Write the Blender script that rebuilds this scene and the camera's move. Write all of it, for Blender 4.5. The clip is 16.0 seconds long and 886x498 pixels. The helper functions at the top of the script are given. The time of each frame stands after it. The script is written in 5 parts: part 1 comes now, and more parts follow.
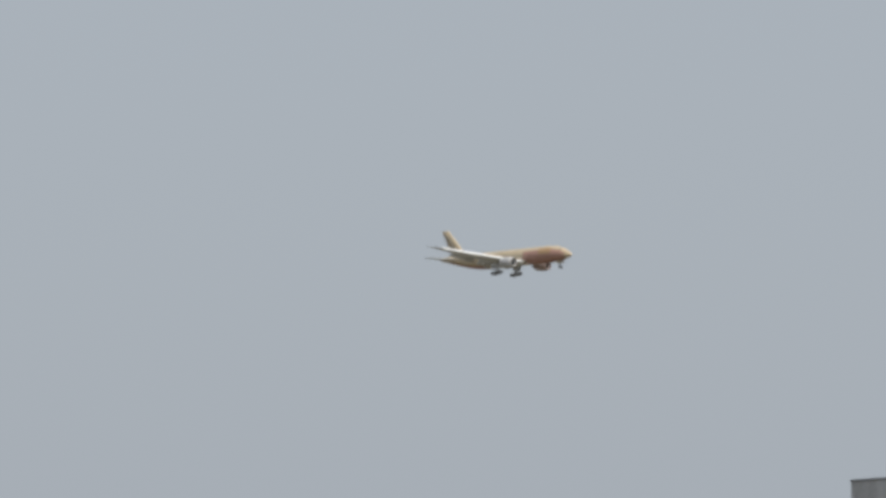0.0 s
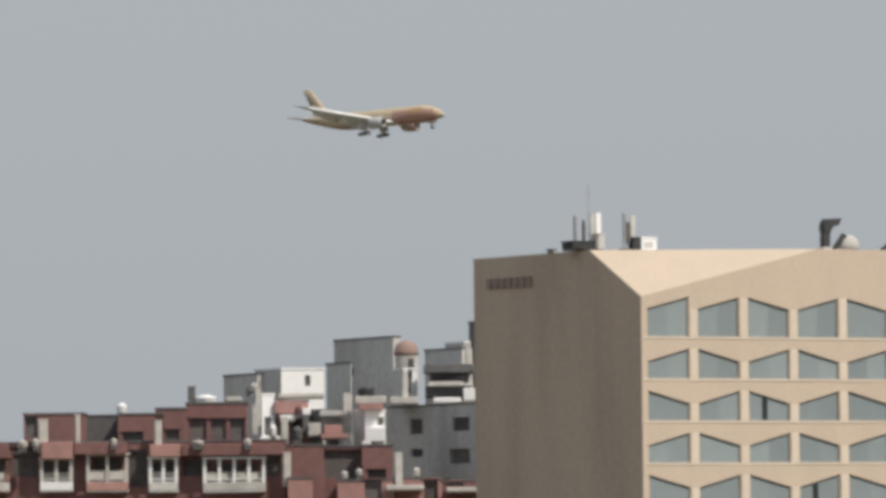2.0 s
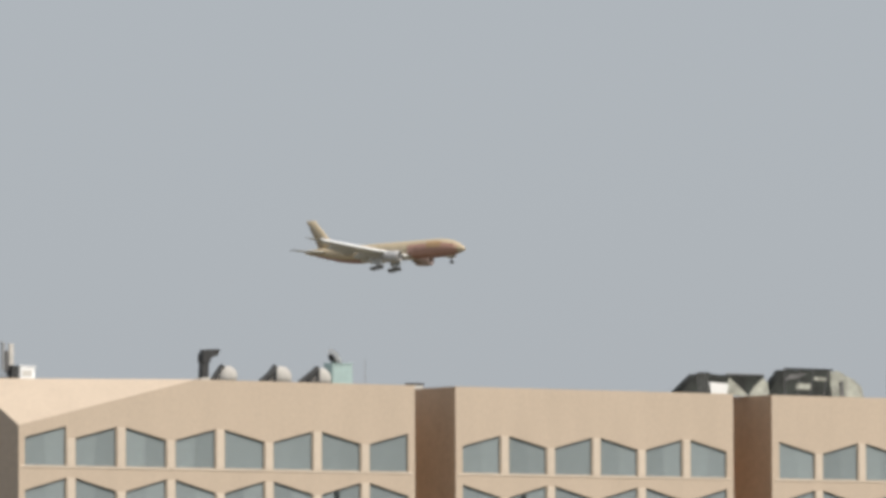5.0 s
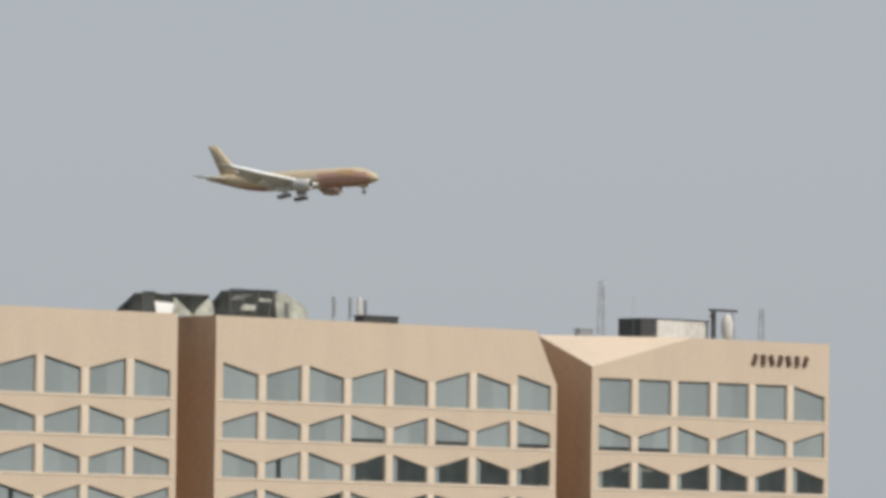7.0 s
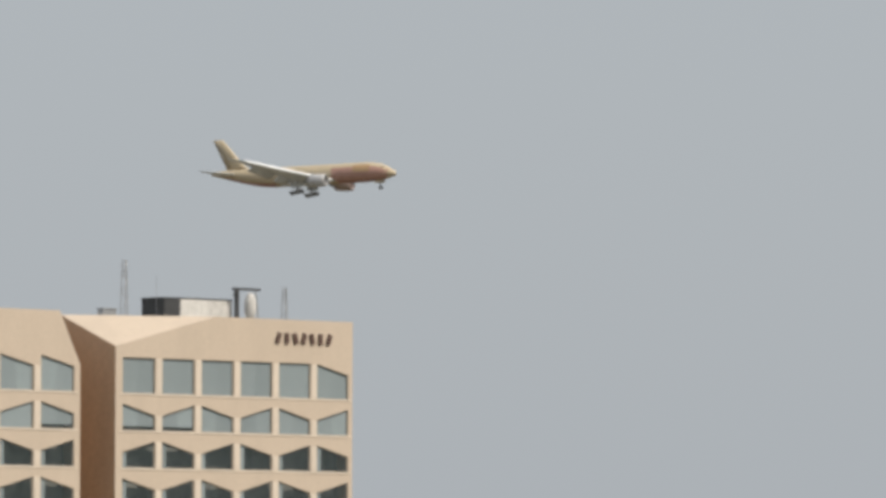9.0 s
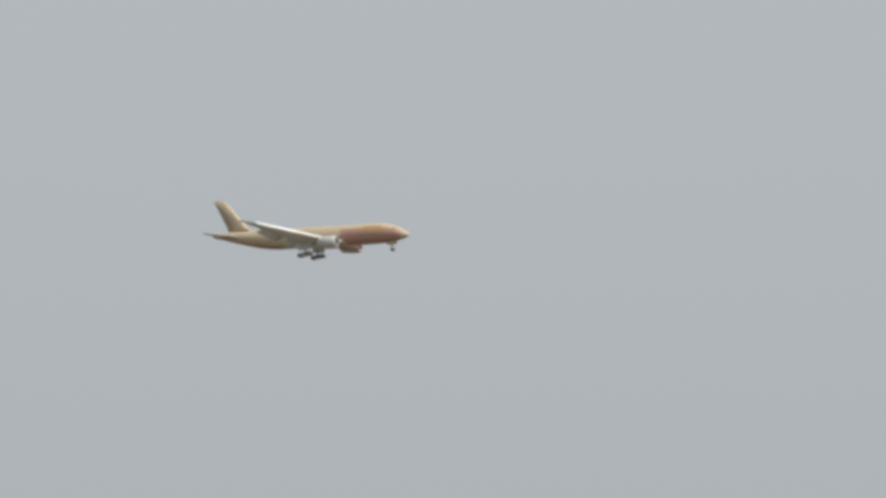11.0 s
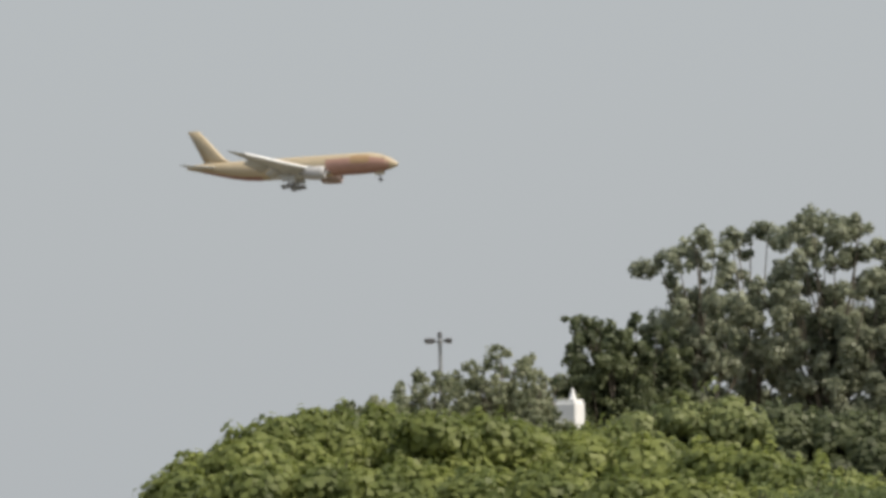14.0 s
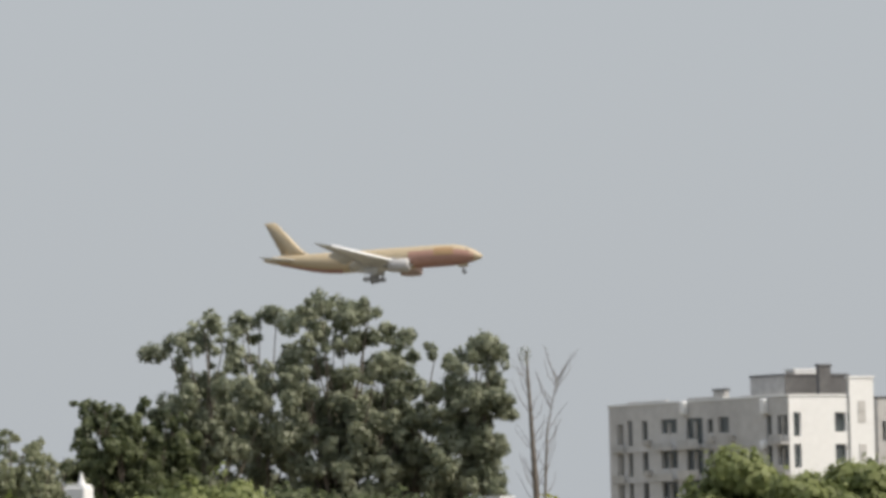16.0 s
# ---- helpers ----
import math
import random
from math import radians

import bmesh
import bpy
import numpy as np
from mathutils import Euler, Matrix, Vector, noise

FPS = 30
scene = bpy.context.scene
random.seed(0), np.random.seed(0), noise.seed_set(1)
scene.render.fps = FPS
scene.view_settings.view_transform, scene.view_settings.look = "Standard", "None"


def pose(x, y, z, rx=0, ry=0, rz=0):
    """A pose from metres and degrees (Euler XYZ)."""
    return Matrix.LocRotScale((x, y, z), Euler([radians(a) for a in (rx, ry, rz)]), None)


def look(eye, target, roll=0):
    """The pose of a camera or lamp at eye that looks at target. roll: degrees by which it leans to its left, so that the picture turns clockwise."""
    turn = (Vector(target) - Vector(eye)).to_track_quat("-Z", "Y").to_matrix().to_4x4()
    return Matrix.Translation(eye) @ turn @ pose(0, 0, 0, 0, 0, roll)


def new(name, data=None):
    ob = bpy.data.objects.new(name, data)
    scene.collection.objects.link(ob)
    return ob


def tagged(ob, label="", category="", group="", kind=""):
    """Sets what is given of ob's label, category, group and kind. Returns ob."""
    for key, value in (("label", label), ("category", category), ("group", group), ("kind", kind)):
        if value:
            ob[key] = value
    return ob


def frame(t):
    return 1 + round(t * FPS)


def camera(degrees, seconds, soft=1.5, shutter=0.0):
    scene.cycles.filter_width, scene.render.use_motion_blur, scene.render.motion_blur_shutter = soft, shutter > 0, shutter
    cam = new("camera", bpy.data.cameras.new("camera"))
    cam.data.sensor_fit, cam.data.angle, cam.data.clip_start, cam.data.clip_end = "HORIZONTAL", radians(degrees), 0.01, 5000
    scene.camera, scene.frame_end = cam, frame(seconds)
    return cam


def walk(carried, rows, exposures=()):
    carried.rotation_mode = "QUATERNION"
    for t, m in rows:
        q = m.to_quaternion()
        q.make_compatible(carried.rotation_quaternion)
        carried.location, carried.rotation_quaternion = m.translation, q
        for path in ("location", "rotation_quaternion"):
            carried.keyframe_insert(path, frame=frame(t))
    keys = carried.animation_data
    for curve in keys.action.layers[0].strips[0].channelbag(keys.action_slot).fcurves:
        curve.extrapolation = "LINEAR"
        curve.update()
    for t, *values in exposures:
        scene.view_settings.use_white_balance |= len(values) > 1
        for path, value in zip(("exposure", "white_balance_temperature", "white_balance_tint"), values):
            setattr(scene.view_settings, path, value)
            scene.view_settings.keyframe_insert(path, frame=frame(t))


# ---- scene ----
# The camera stands on the ground and only turns, following an aircraft.
EYE_Z = 1.7
cam = camera(6.885, 16.0, soft=4.0)
TURNS = (
    (0, -0.000, 3.659, -0.527),
    (0.5, 1.443, 3.256, -0.520),
    (1, 2.395, 2.918, -0.514),
    (1.5, 3.335, 2.551, -0.708),
    (2, 4.014, 2.528, -0.688),
    (2.5, 5.100, 3.152, -0.544),
    (3, 5.562, 3.474, -0.477),
    (3.5, 6.116, 3.671, -0.415),
    (3.7, 6.608, 3.752, -0.363),
    (5.8, 9.766, 3.301, 0.145),
    (6, 10.054, 3.263, 0.360),
    (6.5, 11.564, 3.017, 0.682),
    (7, 13.163, 2.884, 0.701),
    (7.5, 14.477, 2.860, 0.568),
    (8, 15.503, 2.683, 0.444),
    (8.5, 16.116, 2.605, 0.322),
    (9, 16.879, 2.749, 0.194),
    (9.5, 17.855, 3.168, 0.117),
    (9.7, 18.149, 3.290, -0.067),
    (11.8, 22.542, 2.789, -0.541),
    (12, 22.866, 2.701, -0.714),
    (12.5, 23.612, 2.639, -0.864),
    (13, 24.851, 2.733, -0.959),
    (13.5, 26.023, 2.640, -0.932),
    (14, 27.382, 2.344, -1.269),
    (14.5, 28.620, 2.029, -1.737),
    (15, 29.500, 2.085, -1.720),
    (15.5, 30.657, 2.634, -1.613),
    (16, 31.222, 2.907, -1.533),
)


def aim(right, up, lean):
    """The camera's pose from degrees to the right of +y, degrees upwards and its lean."""
    return pose(0, 0, EYE_Z, 90 + up, 0, -right) @ pose(0, 0, 0, 0, 0, lean)


walk(cam, [(t, aim(a, b, c)) for t, a, b, c in TURNS], exposures=((0, 0.05, 6470, 10.6), (0.5, 0.05, 6540, 10.6), (1.0, 0.05, 6750, 11.0), (1.5, 0.05, 6800, 11.0), (2.5, 0.1, 6680, 11.0), (3.5, 0.12, 6700, 11.0), (7, 0.14, 6720, 10.4), (9, 0.14, 6770, 10.3), (12, 0.2, 6770, 10.5), (14.5, 0.25, 6940, 10.3), (16, 0.27, 6800, 11.2)))

# ---- world and sun ----
SUN_RIGHT, SUN_UP = 134.0, 50.0
world = bpy.data.worlds.new("hazy_sky")
scene.world = world
world.use_nodes = True
wn, wl = world.node_tree.nodes, world.node_tree.links
sky = wn.new("ShaderNodeTexSky")
sky.sky_type, sky.sun_disc = "NISHITA", False
sky.sun_elevation, sky.sun_rotation = radians(SUN_UP), radians(SUN_RIGHT)
sky.air_density, sky.dust_density, sky.ozone_density = 1.0, 4.0, 1.0
scaled = wn.new("ShaderNodeVectorMath")
scaled.operation = "SCALE"
scaled.inputs["Scale"].default_value = 0.10
haze = wn.new("ShaderNodeMix")
haze.data_type = "RGBA"
haze.inputs[0].default_value = 0.88
haze.inputs[7].default_value = (0.405, 0.447, 0.492, 1)
wl.new(sky.outputs["Color"], scaled.inputs[0])
wl.new(scaled.outputs[0], haze.inputs[6])
wl.new(haze.outputs[2], wn["Background"].inputs["Color"])
wn["Background"].inputs["Strength"].default_value = 1.0

sun = new("sun", bpy.data.lights.new("sun", "SUN"))
sun.data.energy, sun.data.angle, sun.data.color = 3.2, radians(2.0), (1.0, 0.93, 0.82)
toward = Vector((math.sin(radians(SUN_RIGHT)) * math.cos(radians(SUN_UP)), math.cos(radians(SUN_RIGHT)) * math.cos(radians(SUN_UP)), math.sin(radians(SUN_UP))))
sun.matrix_world = look(toward * 100, (0, 0, 0))


# ---- materials ----
def paint(name, colour, rough=0.8, metal=0.0, grain=2.0, amount=0.12, bump=0.0, stains=0.0, vary=0.0, streak=1.0):
    """Colour with fine grain and broad stains at real size; vary: a shift from object to object."""
    m = bpy.data.materials.new(name)
    m.use_nodes = True
    n, l = m.node_tree.nodes, m.node_tree.links
    b = n["Principled BSDF"]
    b.inputs["Roughness"].default_value, b.inputs["Metallic"].default_value = rough, metal
    where = n.new("ShaderNodeTexCoord")
    stretch = n.new("ShaderNodeMapping")
    stretch.inputs["Scale"].default_value = (1, 1, streak)
    l.new(where.outputs["Object"], stretch.inputs["Vector"])
    fine = n.new("ShaderNodeTexNoise")
    fine.inputs["Scale"].default_value, fine.inputs["Detail"].default_value = grain, 5
    broad = n.new("ShaderNodeTexNoise")
    broad.inputs["Scale"].default_value, broad.inputs["Detail"].default_value = grain * 0.13, 4
    l.new(where.outputs["Object"], fine.inputs["Vector"])
    l.new(stretch.outputs["Vector"], broad.inputs["Vector"])
    ramp = n.new("ShaderNodeMapRange")
    ramp.inputs["From Min"].default_value, ramp.inputs["From Max"].default_value = 0.3, 0.7
    ramp.inputs["To Min"].default_value, ramp.inputs["To Max"].default_value = 1 - amount, 1 + amount
    l.new(fine.outputs["Fac"], ramp.inputs["Value"])
    dirt = n.new("ShaderNodeMapRange")
    dirt.inputs["From Min"].default_value, dirt.inputs["From Max"].default_value = 0.4, 0.72
    dirt.inputs["To Min"].default_value, dirt.inputs["To Max"].default_value = 1, 1 - stains
    l.new(broad.outputs["Fac"], dirt.inputs["Value"])
    both = n.new("ShaderNodeMath")
    both.operation = "MULTIPLY"
    l.new(ramp.outputs[0], both.inputs[0])
    l.new(dirt.outputs[0], both.inputs[1])
    last = both
    if vary:
        info = n.new("ShaderNodeObjectInfo")
        span = n.new("ShaderNodeMapRange")
        span.inputs["To Min"].default_value, span.inputs["To Max"].default_value = 1 - vary, 1 + vary
        l.new(info.outputs["Random"], span.inputs["Value"])
        last = n.new("ShaderNodeMath")
        last.operation = "MULTIPLY"
        l.new(both.outputs[0], last.inputs[0])
        l.new(span.outputs[0], last.inputs[1])
    tone = n.new("ShaderNodeVectorMath")
    tone.operation = "SCALE"
    tone.inputs[0].default_value = colour
    l.new(last.outputs[0], tone.inputs["Scale"])
    l.new(tone.outputs[0], b.inputs["Base Color"])
    if bump:
        relief = n.new("ShaderNodeBump")
        relief.inputs["Strength"].default_value, relief.inputs["Distance"].default_value = bump, 0.05
        l.new(fine.outputs["Fac"], relief.inputs["Height"])
        l.new(relief.outputs[0], b.inputs["Normal"])
    return m


def leafage(name, colour, warm, spread=0.28, size=1.3):
    """Leaves: each one its own tone between two greens, a little light shining through."""
    m = bpy.data.materials.new(name)
    m.use_nodes = True
    n, l = m.node_tree.nodes, m.node_tree.links
    b = n["Principled BSDF"]
    b.inputs["Roughness"].default_value = 0.55
    geo = n.new("ShaderNodeNewGeometry")
    where = n.new("ShaderNodeTexCoord")
    patch = n.new("ShaderNodeTexNoise")
    patch.inputs["Scale"].default_value, patch.inputs["Detail"].default_value = size, 1.0
    l.new(where.outputs["Object"], patch.inputs["Vector"])
    add = n.new("ShaderNodeMath")
    add.operation = "MULTIPLY_ADD"
    add.inputs[1].default_value, add.inputs[2].default_value = spread, -0.02
    l.new(geo.outputs["Random Per Island"], add.inputs[0])
    both = n.new("ShaderNodeMath")
    both.operation = "ADD"
    l.new(add.outputs[0], both.inputs[0])
    lift = n.new("ShaderNodeMapRange")
    lift.inputs["From Min"].default_value, lift.inputs["From Max"].default_value = 0.35, 0.7
    lift.inputs["To Max"].default_value = 0.8
    l.new(patch.outputs["Fac"], lift.inputs["Value"])
    l.new(lift.outputs[0], both.inputs[1])
    mix = n.new("ShaderNodeMix")
    mix.data_type = "RGBA"
    mix.inputs[6].default_value, mix.inputs[7].default_value = (*colour, 1), (*warm, 1)
    l.new(both.outputs[0], mix.inputs[0])
    l.new(mix.outputs[2], b.inputs["Base Color"])
    through_leaf = n.new("ShaderNodeBsdfTranslucent")
    l.new(mix.outputs[2], through_leaf.inputs["Color"])
    blend = n.new("ShaderNodeMixShader")
    blend.inputs[0].default_value = 0.48
    l.new(b.outputs[0], blend.inputs[1])
    l.new(through_leaf.outputs[0], blend.inputs[2])
    l.new(blend.outputs[0], n["Material Output"].inputs["Surface"])
    return m


CREAM = paint("cream_render", (0.585, 0.49, 0.398), 0.85, grain=3.0, amount=0.04, bump=0.12, stains=0.06, streak=0.25)
# Warmer than the tan end wall, to hold light bounced inside the recesses.
SLOT_BOUNCE = paint("bounce_brown_render", (0.56, 0.40, 0.28), 0.9, grain=2.0, amount=0.07, bump=0.2, stains=0.12, streak=0.2)
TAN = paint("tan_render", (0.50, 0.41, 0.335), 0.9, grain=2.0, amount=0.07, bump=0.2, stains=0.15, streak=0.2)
TRIM = paint("pale_trim", (0.68, 0.595, 0.505), 0.7, amount=0.05, vary=0.04)
PANE = bpy.data.materials.new("window_glass")
PANE.use_nodes = True
pn, pl = PANE.node_tree.nodes, PANE.node_tree.links
pn["Principled BSDF"].inputs["Base Color"].default_value = (0.11, 0.145, 0.155, 1)
pn["Principled BSDF"].inputs["Roughness"].default_value = 0.06
clear = pn.new("ShaderNodeBsdfTransparent")
clear.inputs["Color"].default_value = (0.87, 0.92, 0.95, 1)
both_ways = pn.new("ShaderNodeMixShader")
both_ways.inputs[0].default_value = 0.66
pl.new(pn["Principled BSDF"].outputs[0], both_ways.inputs[1])
pl.new(clear.outputs[0], both_ways.inputs[2])
pl.new(both_ways.outputs[0], pn["Material Output"].inputs["Surface"])
GLASS_DARK = paint("clear_dark_glass", (0.08, 0.095, 0.10), 0.1, grain=0.8, amount=0.4, vary=0.25)
CURTAIN = paint("pale_curtain", (0.455, 0.495, 0.51), 0.9, grain=3.0, amount=0.08, vary=0.14)
# Cement grey, also the tone of pale house walls in shade.
GREY = paint("grey_cement_and_shade", (0.53, 0.53, 0.53), 0.92, grain=1.5, amount=0.12, bump=0.3, stains=0.3, streak=0.3)
# Grey of the flats' details, and the shade painted on their flank.
FLATS_GREY = paint("pale_grey_and_shade", (0.60, 0.595, 0.59), 0.92, grain=1.2, amount=0.08, bump=0.2, stains=0.18, streak=0.3)
# Dark cement, also used for gaps and recesses that lie in shade.
DARK_GREY = paint("dark_cement_and_shade", (0.14, 0.14, 0.145), 0.92, grain=1.5, amount=0.15, stains=0.3, streak=0.3)
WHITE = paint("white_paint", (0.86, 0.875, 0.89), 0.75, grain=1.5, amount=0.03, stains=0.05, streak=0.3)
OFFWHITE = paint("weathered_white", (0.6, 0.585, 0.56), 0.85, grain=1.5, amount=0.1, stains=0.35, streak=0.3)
RED = paint("red_brown_render", (0.23, 0.122, 0.117), 0.9, grain=1.2, amount=0.12, bump=0.3, stains=0.3, vary=0.08, streak=0.3)
PINK = paint("faded_pink_render", (0.42, 0.24, 0.222), 0.9, grain=1.2, amount=0.1, stains=0.25, vary=0.08, streak=0.3)
DOME_BROWN = paint("weathered_brown_render", (0.33, 0.235, 0.205), 0.9, grain=1.2, amount=0.12, stains=0.3)
BLACK = paint("black_metal", (0.045, 0.047, 0.05), 0.85, amount=0.2)
STEEL = paint("galvanised_steel", (0.36, 0.37, 0.385), 0.5, metal=0.5, amount=0.12)
SASH = paint("bronze_sash", (0.36, 0.33, 0.29), 0.5, amount=0.05)
# Shade inside the houses' openings as a panel colour, lifted a little for haze.
HOLE = paint("dim_interior", (0.11, 0.10, 0.10), 0.8, amount=0.2, vary=0.3)
# Tone of unlit rooms seen through the panes, not of a real wall.
ROOM_DIM = paint("dim_room", (0.23, 0.22, 0.20), 0.9, grain=0.5, amount=0.4)
TEAL = paint("pale_green_plastic", (0.35, 0.47, 0.47), 0.6, amount=0.08)
BARK = paint("grey_bark", (0.17, 0.145, 0.12), 0.95, grain=6.0, amount=0.3, bump=0.6)
SOIL = paint("dry_ground", (0.16, 0.14, 0.095), 0.95, grain=0.3, amount=0.3, stains=0.4)
# The aircraft's paints are washed out so that distance haze sits in their colour.
HAZED_YELLOW = paint("hazed_aircraft_yellow", (0.53, 0.44, 0.305), 0.45, grain=0.6, amount=0.05, stains=0.08)
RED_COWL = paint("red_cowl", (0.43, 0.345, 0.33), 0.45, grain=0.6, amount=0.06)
TARP = paint("dark_tarpaulin", (0.028, 0.032, 0.03), 0.95, grain=0.7, amount=0.5, stains=0.4, streak=0.4, bump=0.4)
TARP_PALE = paint("pale_tarpaulin", (0.36, 0.37, 0.33), 0.8, grain=0.9, amount=0.4, stains=0.5, streak=0.5, bump=0.4)
HAZED_RED = paint("hazed_aircraft_red", (0.45, 0.265, 0.215), 0.45, grain=0.6, amount=0.06)
# Reddish shading of the yellow hull's underside, put into a colour.
BELLY_SHADE = paint("aircraft_belly_shade", (0.36, 0.19, 0.165), 0.45, grain=0.6, amount=0.06)
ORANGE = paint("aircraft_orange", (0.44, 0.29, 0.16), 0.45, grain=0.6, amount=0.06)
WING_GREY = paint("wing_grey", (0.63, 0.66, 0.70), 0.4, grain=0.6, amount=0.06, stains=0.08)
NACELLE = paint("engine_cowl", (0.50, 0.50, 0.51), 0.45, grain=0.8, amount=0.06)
# Tyre black lifted to grey for the same haze.
HAZED_TYRE = paint("hazed_rubber", (0.25, 0.255, 0.265), 0.8, amount=0.15)
BUSH_LEAF = leafage("bush_leaf", (0.14, 0.182, 0.055), (0.40, 0.445, 0.145), 0.14, 0.8)
# Gum leaves are lightened to carry the haze in front of them.
HAZED_GUM_LEAF = leafage("hazed_gum_leaf", (0.185, 0.215, 0.145), (0.46, 0.49, 0.37))
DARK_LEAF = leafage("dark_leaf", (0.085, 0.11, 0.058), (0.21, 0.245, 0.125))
OLIVE_LEAF = leafage("olive_leaf", (0.17, 0.21, 0.085), (0.385, 0.43, 0.19), 0.16, 0.9)
# A paler olive leaf, with haze mixed into its greens.
HAZED_SAGE_LEAF = leafage("hazed_sage_leaf", (0.18, 0.21, 0.125), (0.40, 0.42, 0.28))
YELLOW_LEAF = leafage("yellow_leaf", (0.17, 0.185, 0.03), (0.40, 0.41, 0.085))
HEDGE_LEAF = leafage("hedge_leaf", (0.13, 0.175, 0.07), (0.25, 0.305, 0.125), 0.08, 0.7)


# ---- building blocks ----
def part(name, bm, material, parent, label=""):
    """Links a bmesh as one mesh object under a thing or a part."""
    me = bpy.data.meshes.new(name)
    bm.to_mesh(me)
    bm.free()
    for m in material if isinstance(material, (list, tuple)) else (material,):
        me.materials.append(m)
    ob = new(name, me)
    ob.parent = parent
    if label:
        tagged(ob, label)
    return ob


def shared(name, me, parent, m):
    """One more object on a mesh that others use too."""
    ob = new(name, me)
    ob.parent = parent
    ob.matrix_basis = m
    return ob


def thing(name, m, label, category, group="", kind=""):
    ob = new(name)
    ob.matrix_world = m
    return tagged(ob, label, category, group, kind)


def box(bm, x0, x1, y0, y1, z0, z1, bevel=0.0, slot=0):
    """A box, its edges rounded by bevel."""
    made = bmesh.ops.create_cube(bm, size=1.0, matrix=Matrix.LocRotScale(((x0 + x1) / 2, (y0 + y1) / 2, (z0 + z1) / 2), None, (abs(x1 - x0), abs(y1 - y0), abs(z1 - z0))))
    faces = list({f for v in made["verts"] for f in v.link_faces})
    for f in faces:
        f.material_index = slot
    if bevel:
        edges = list({e for v in made["verts"] for e in v.link_edges})
        bmesh.ops.bevel(bm, geom=edges, offset=bevel, segments=1, affect="EDGES")
    return bm


def a_box(*args, **kw):
    return box(bmesh.new(), *args, **kw)


def tube(bm, a, b, r0, r1, sides=10, caps=True):
    """A tapered round bar from a to b."""
    a, b = Vector(a), Vector(b)
    axis = b - a
    m = Matrix.Translation((a + b) / 2) @ axis.to_track_quat("Z", "Y").to_matrix().to_4x4()
    bmesh.ops.create_cone(bm, cap_ends=caps, segments=sides, radius1=r0, radius2=r1, depth=axis.length, matrix=m)
    return bm


def a_tube(*args, **kw):
    return tube(bmesh.new(), *args, **kw)


def quad(bm, *points, slot=0):
    f = bm.faces.new([bm.verts.new(p) for p in points])
    f.material_index = slot
    return f


def loft(rings, close=True):
    """A skin over rings of points."""
    bm = bmesh.new()
    rows = [[bm.verts.new(p) for p in ring] for ring in rings]
    n = len(rows[0])
    for r, s in zip(rows, rows[1:]):
        for i in range(n):
            f = bm.faces.new((r[i], r[(i + 1) % n], s[(i + 1) % n], s[i]))
            f.smooth = True
    if close:
        bm.faces.new(rows[0][::-1])
        bm.faces.new(rows[-1])
    bmesh.ops.recalc_face_normals(bm, faces=bm.faces)
    return bm


# ---- ground ----
def make_ground():
    bm = bmesh.new()
    n = 60
    grid = [[bm.verts.new((-3000 + 6000 * i / n, -800 + 5600 * j / n, -0.02 + 0.25 * noise.noise(Vector((i * 0.7, j * 0.7, 3))) * (1 if j > 9 else 0))) for i in range(n + 1)] for j in range(n + 1)]
    for j in range(n):
        for i in range(n):
            bm.faces.new((grid[j][i], grid[j][i + 1], grid[j + 1][i + 1], grid[j + 1][i]))
    ob = part("ground", bm, SOIL, None)
    tagged(ob, "dry brown earth with sparse growth", "ground", kind="structure")


make_ground()

# ---- hotel ----
HOTEL = pose(55.68, 573.105, 0, 0, 0, 28.243)
BAY, OPEN, STOREY, SILL, ROOF, DEPTH, BACK = 4.788, 3.92, 3.3, 20.06, 27.16, 24.3, 8.0
SECTIONS = ((0.0, 38.68, 0.58, 8), (42.83, 72.11, 43.54, 6), (76.31, 115.25, 77.125, 8), (119.44, 148.7, 120.31, 6))
ROWS = 6
REVEAL = 0.15


def slants(section, k, row):
    """Heights of the window's top at its two sides over the sill."""
    hi, lo = (3.18, 2.26) if row == 0 else (2.42, 1.42)
    count = SECTIONS[section][3]
    if section == 3 and row == 0:
        return (3.2, 3.2) if k < 5 else (hi, lo)
    rise = (k + row) % 2 == (1 if section in (0,) else 0 if section == 1 else 1)
    if section == 2:
        rise = (k + row) % 2 == 1
    if section == 3:
        rise = (k + row) % 2 == 0
    if row == 0 and ((section == 0 and k == 0)):
        rise = True
    if row == 0 and section == 2 and k == 7:
        rise = False
    return (lo, hi) if rise else (hi, lo)


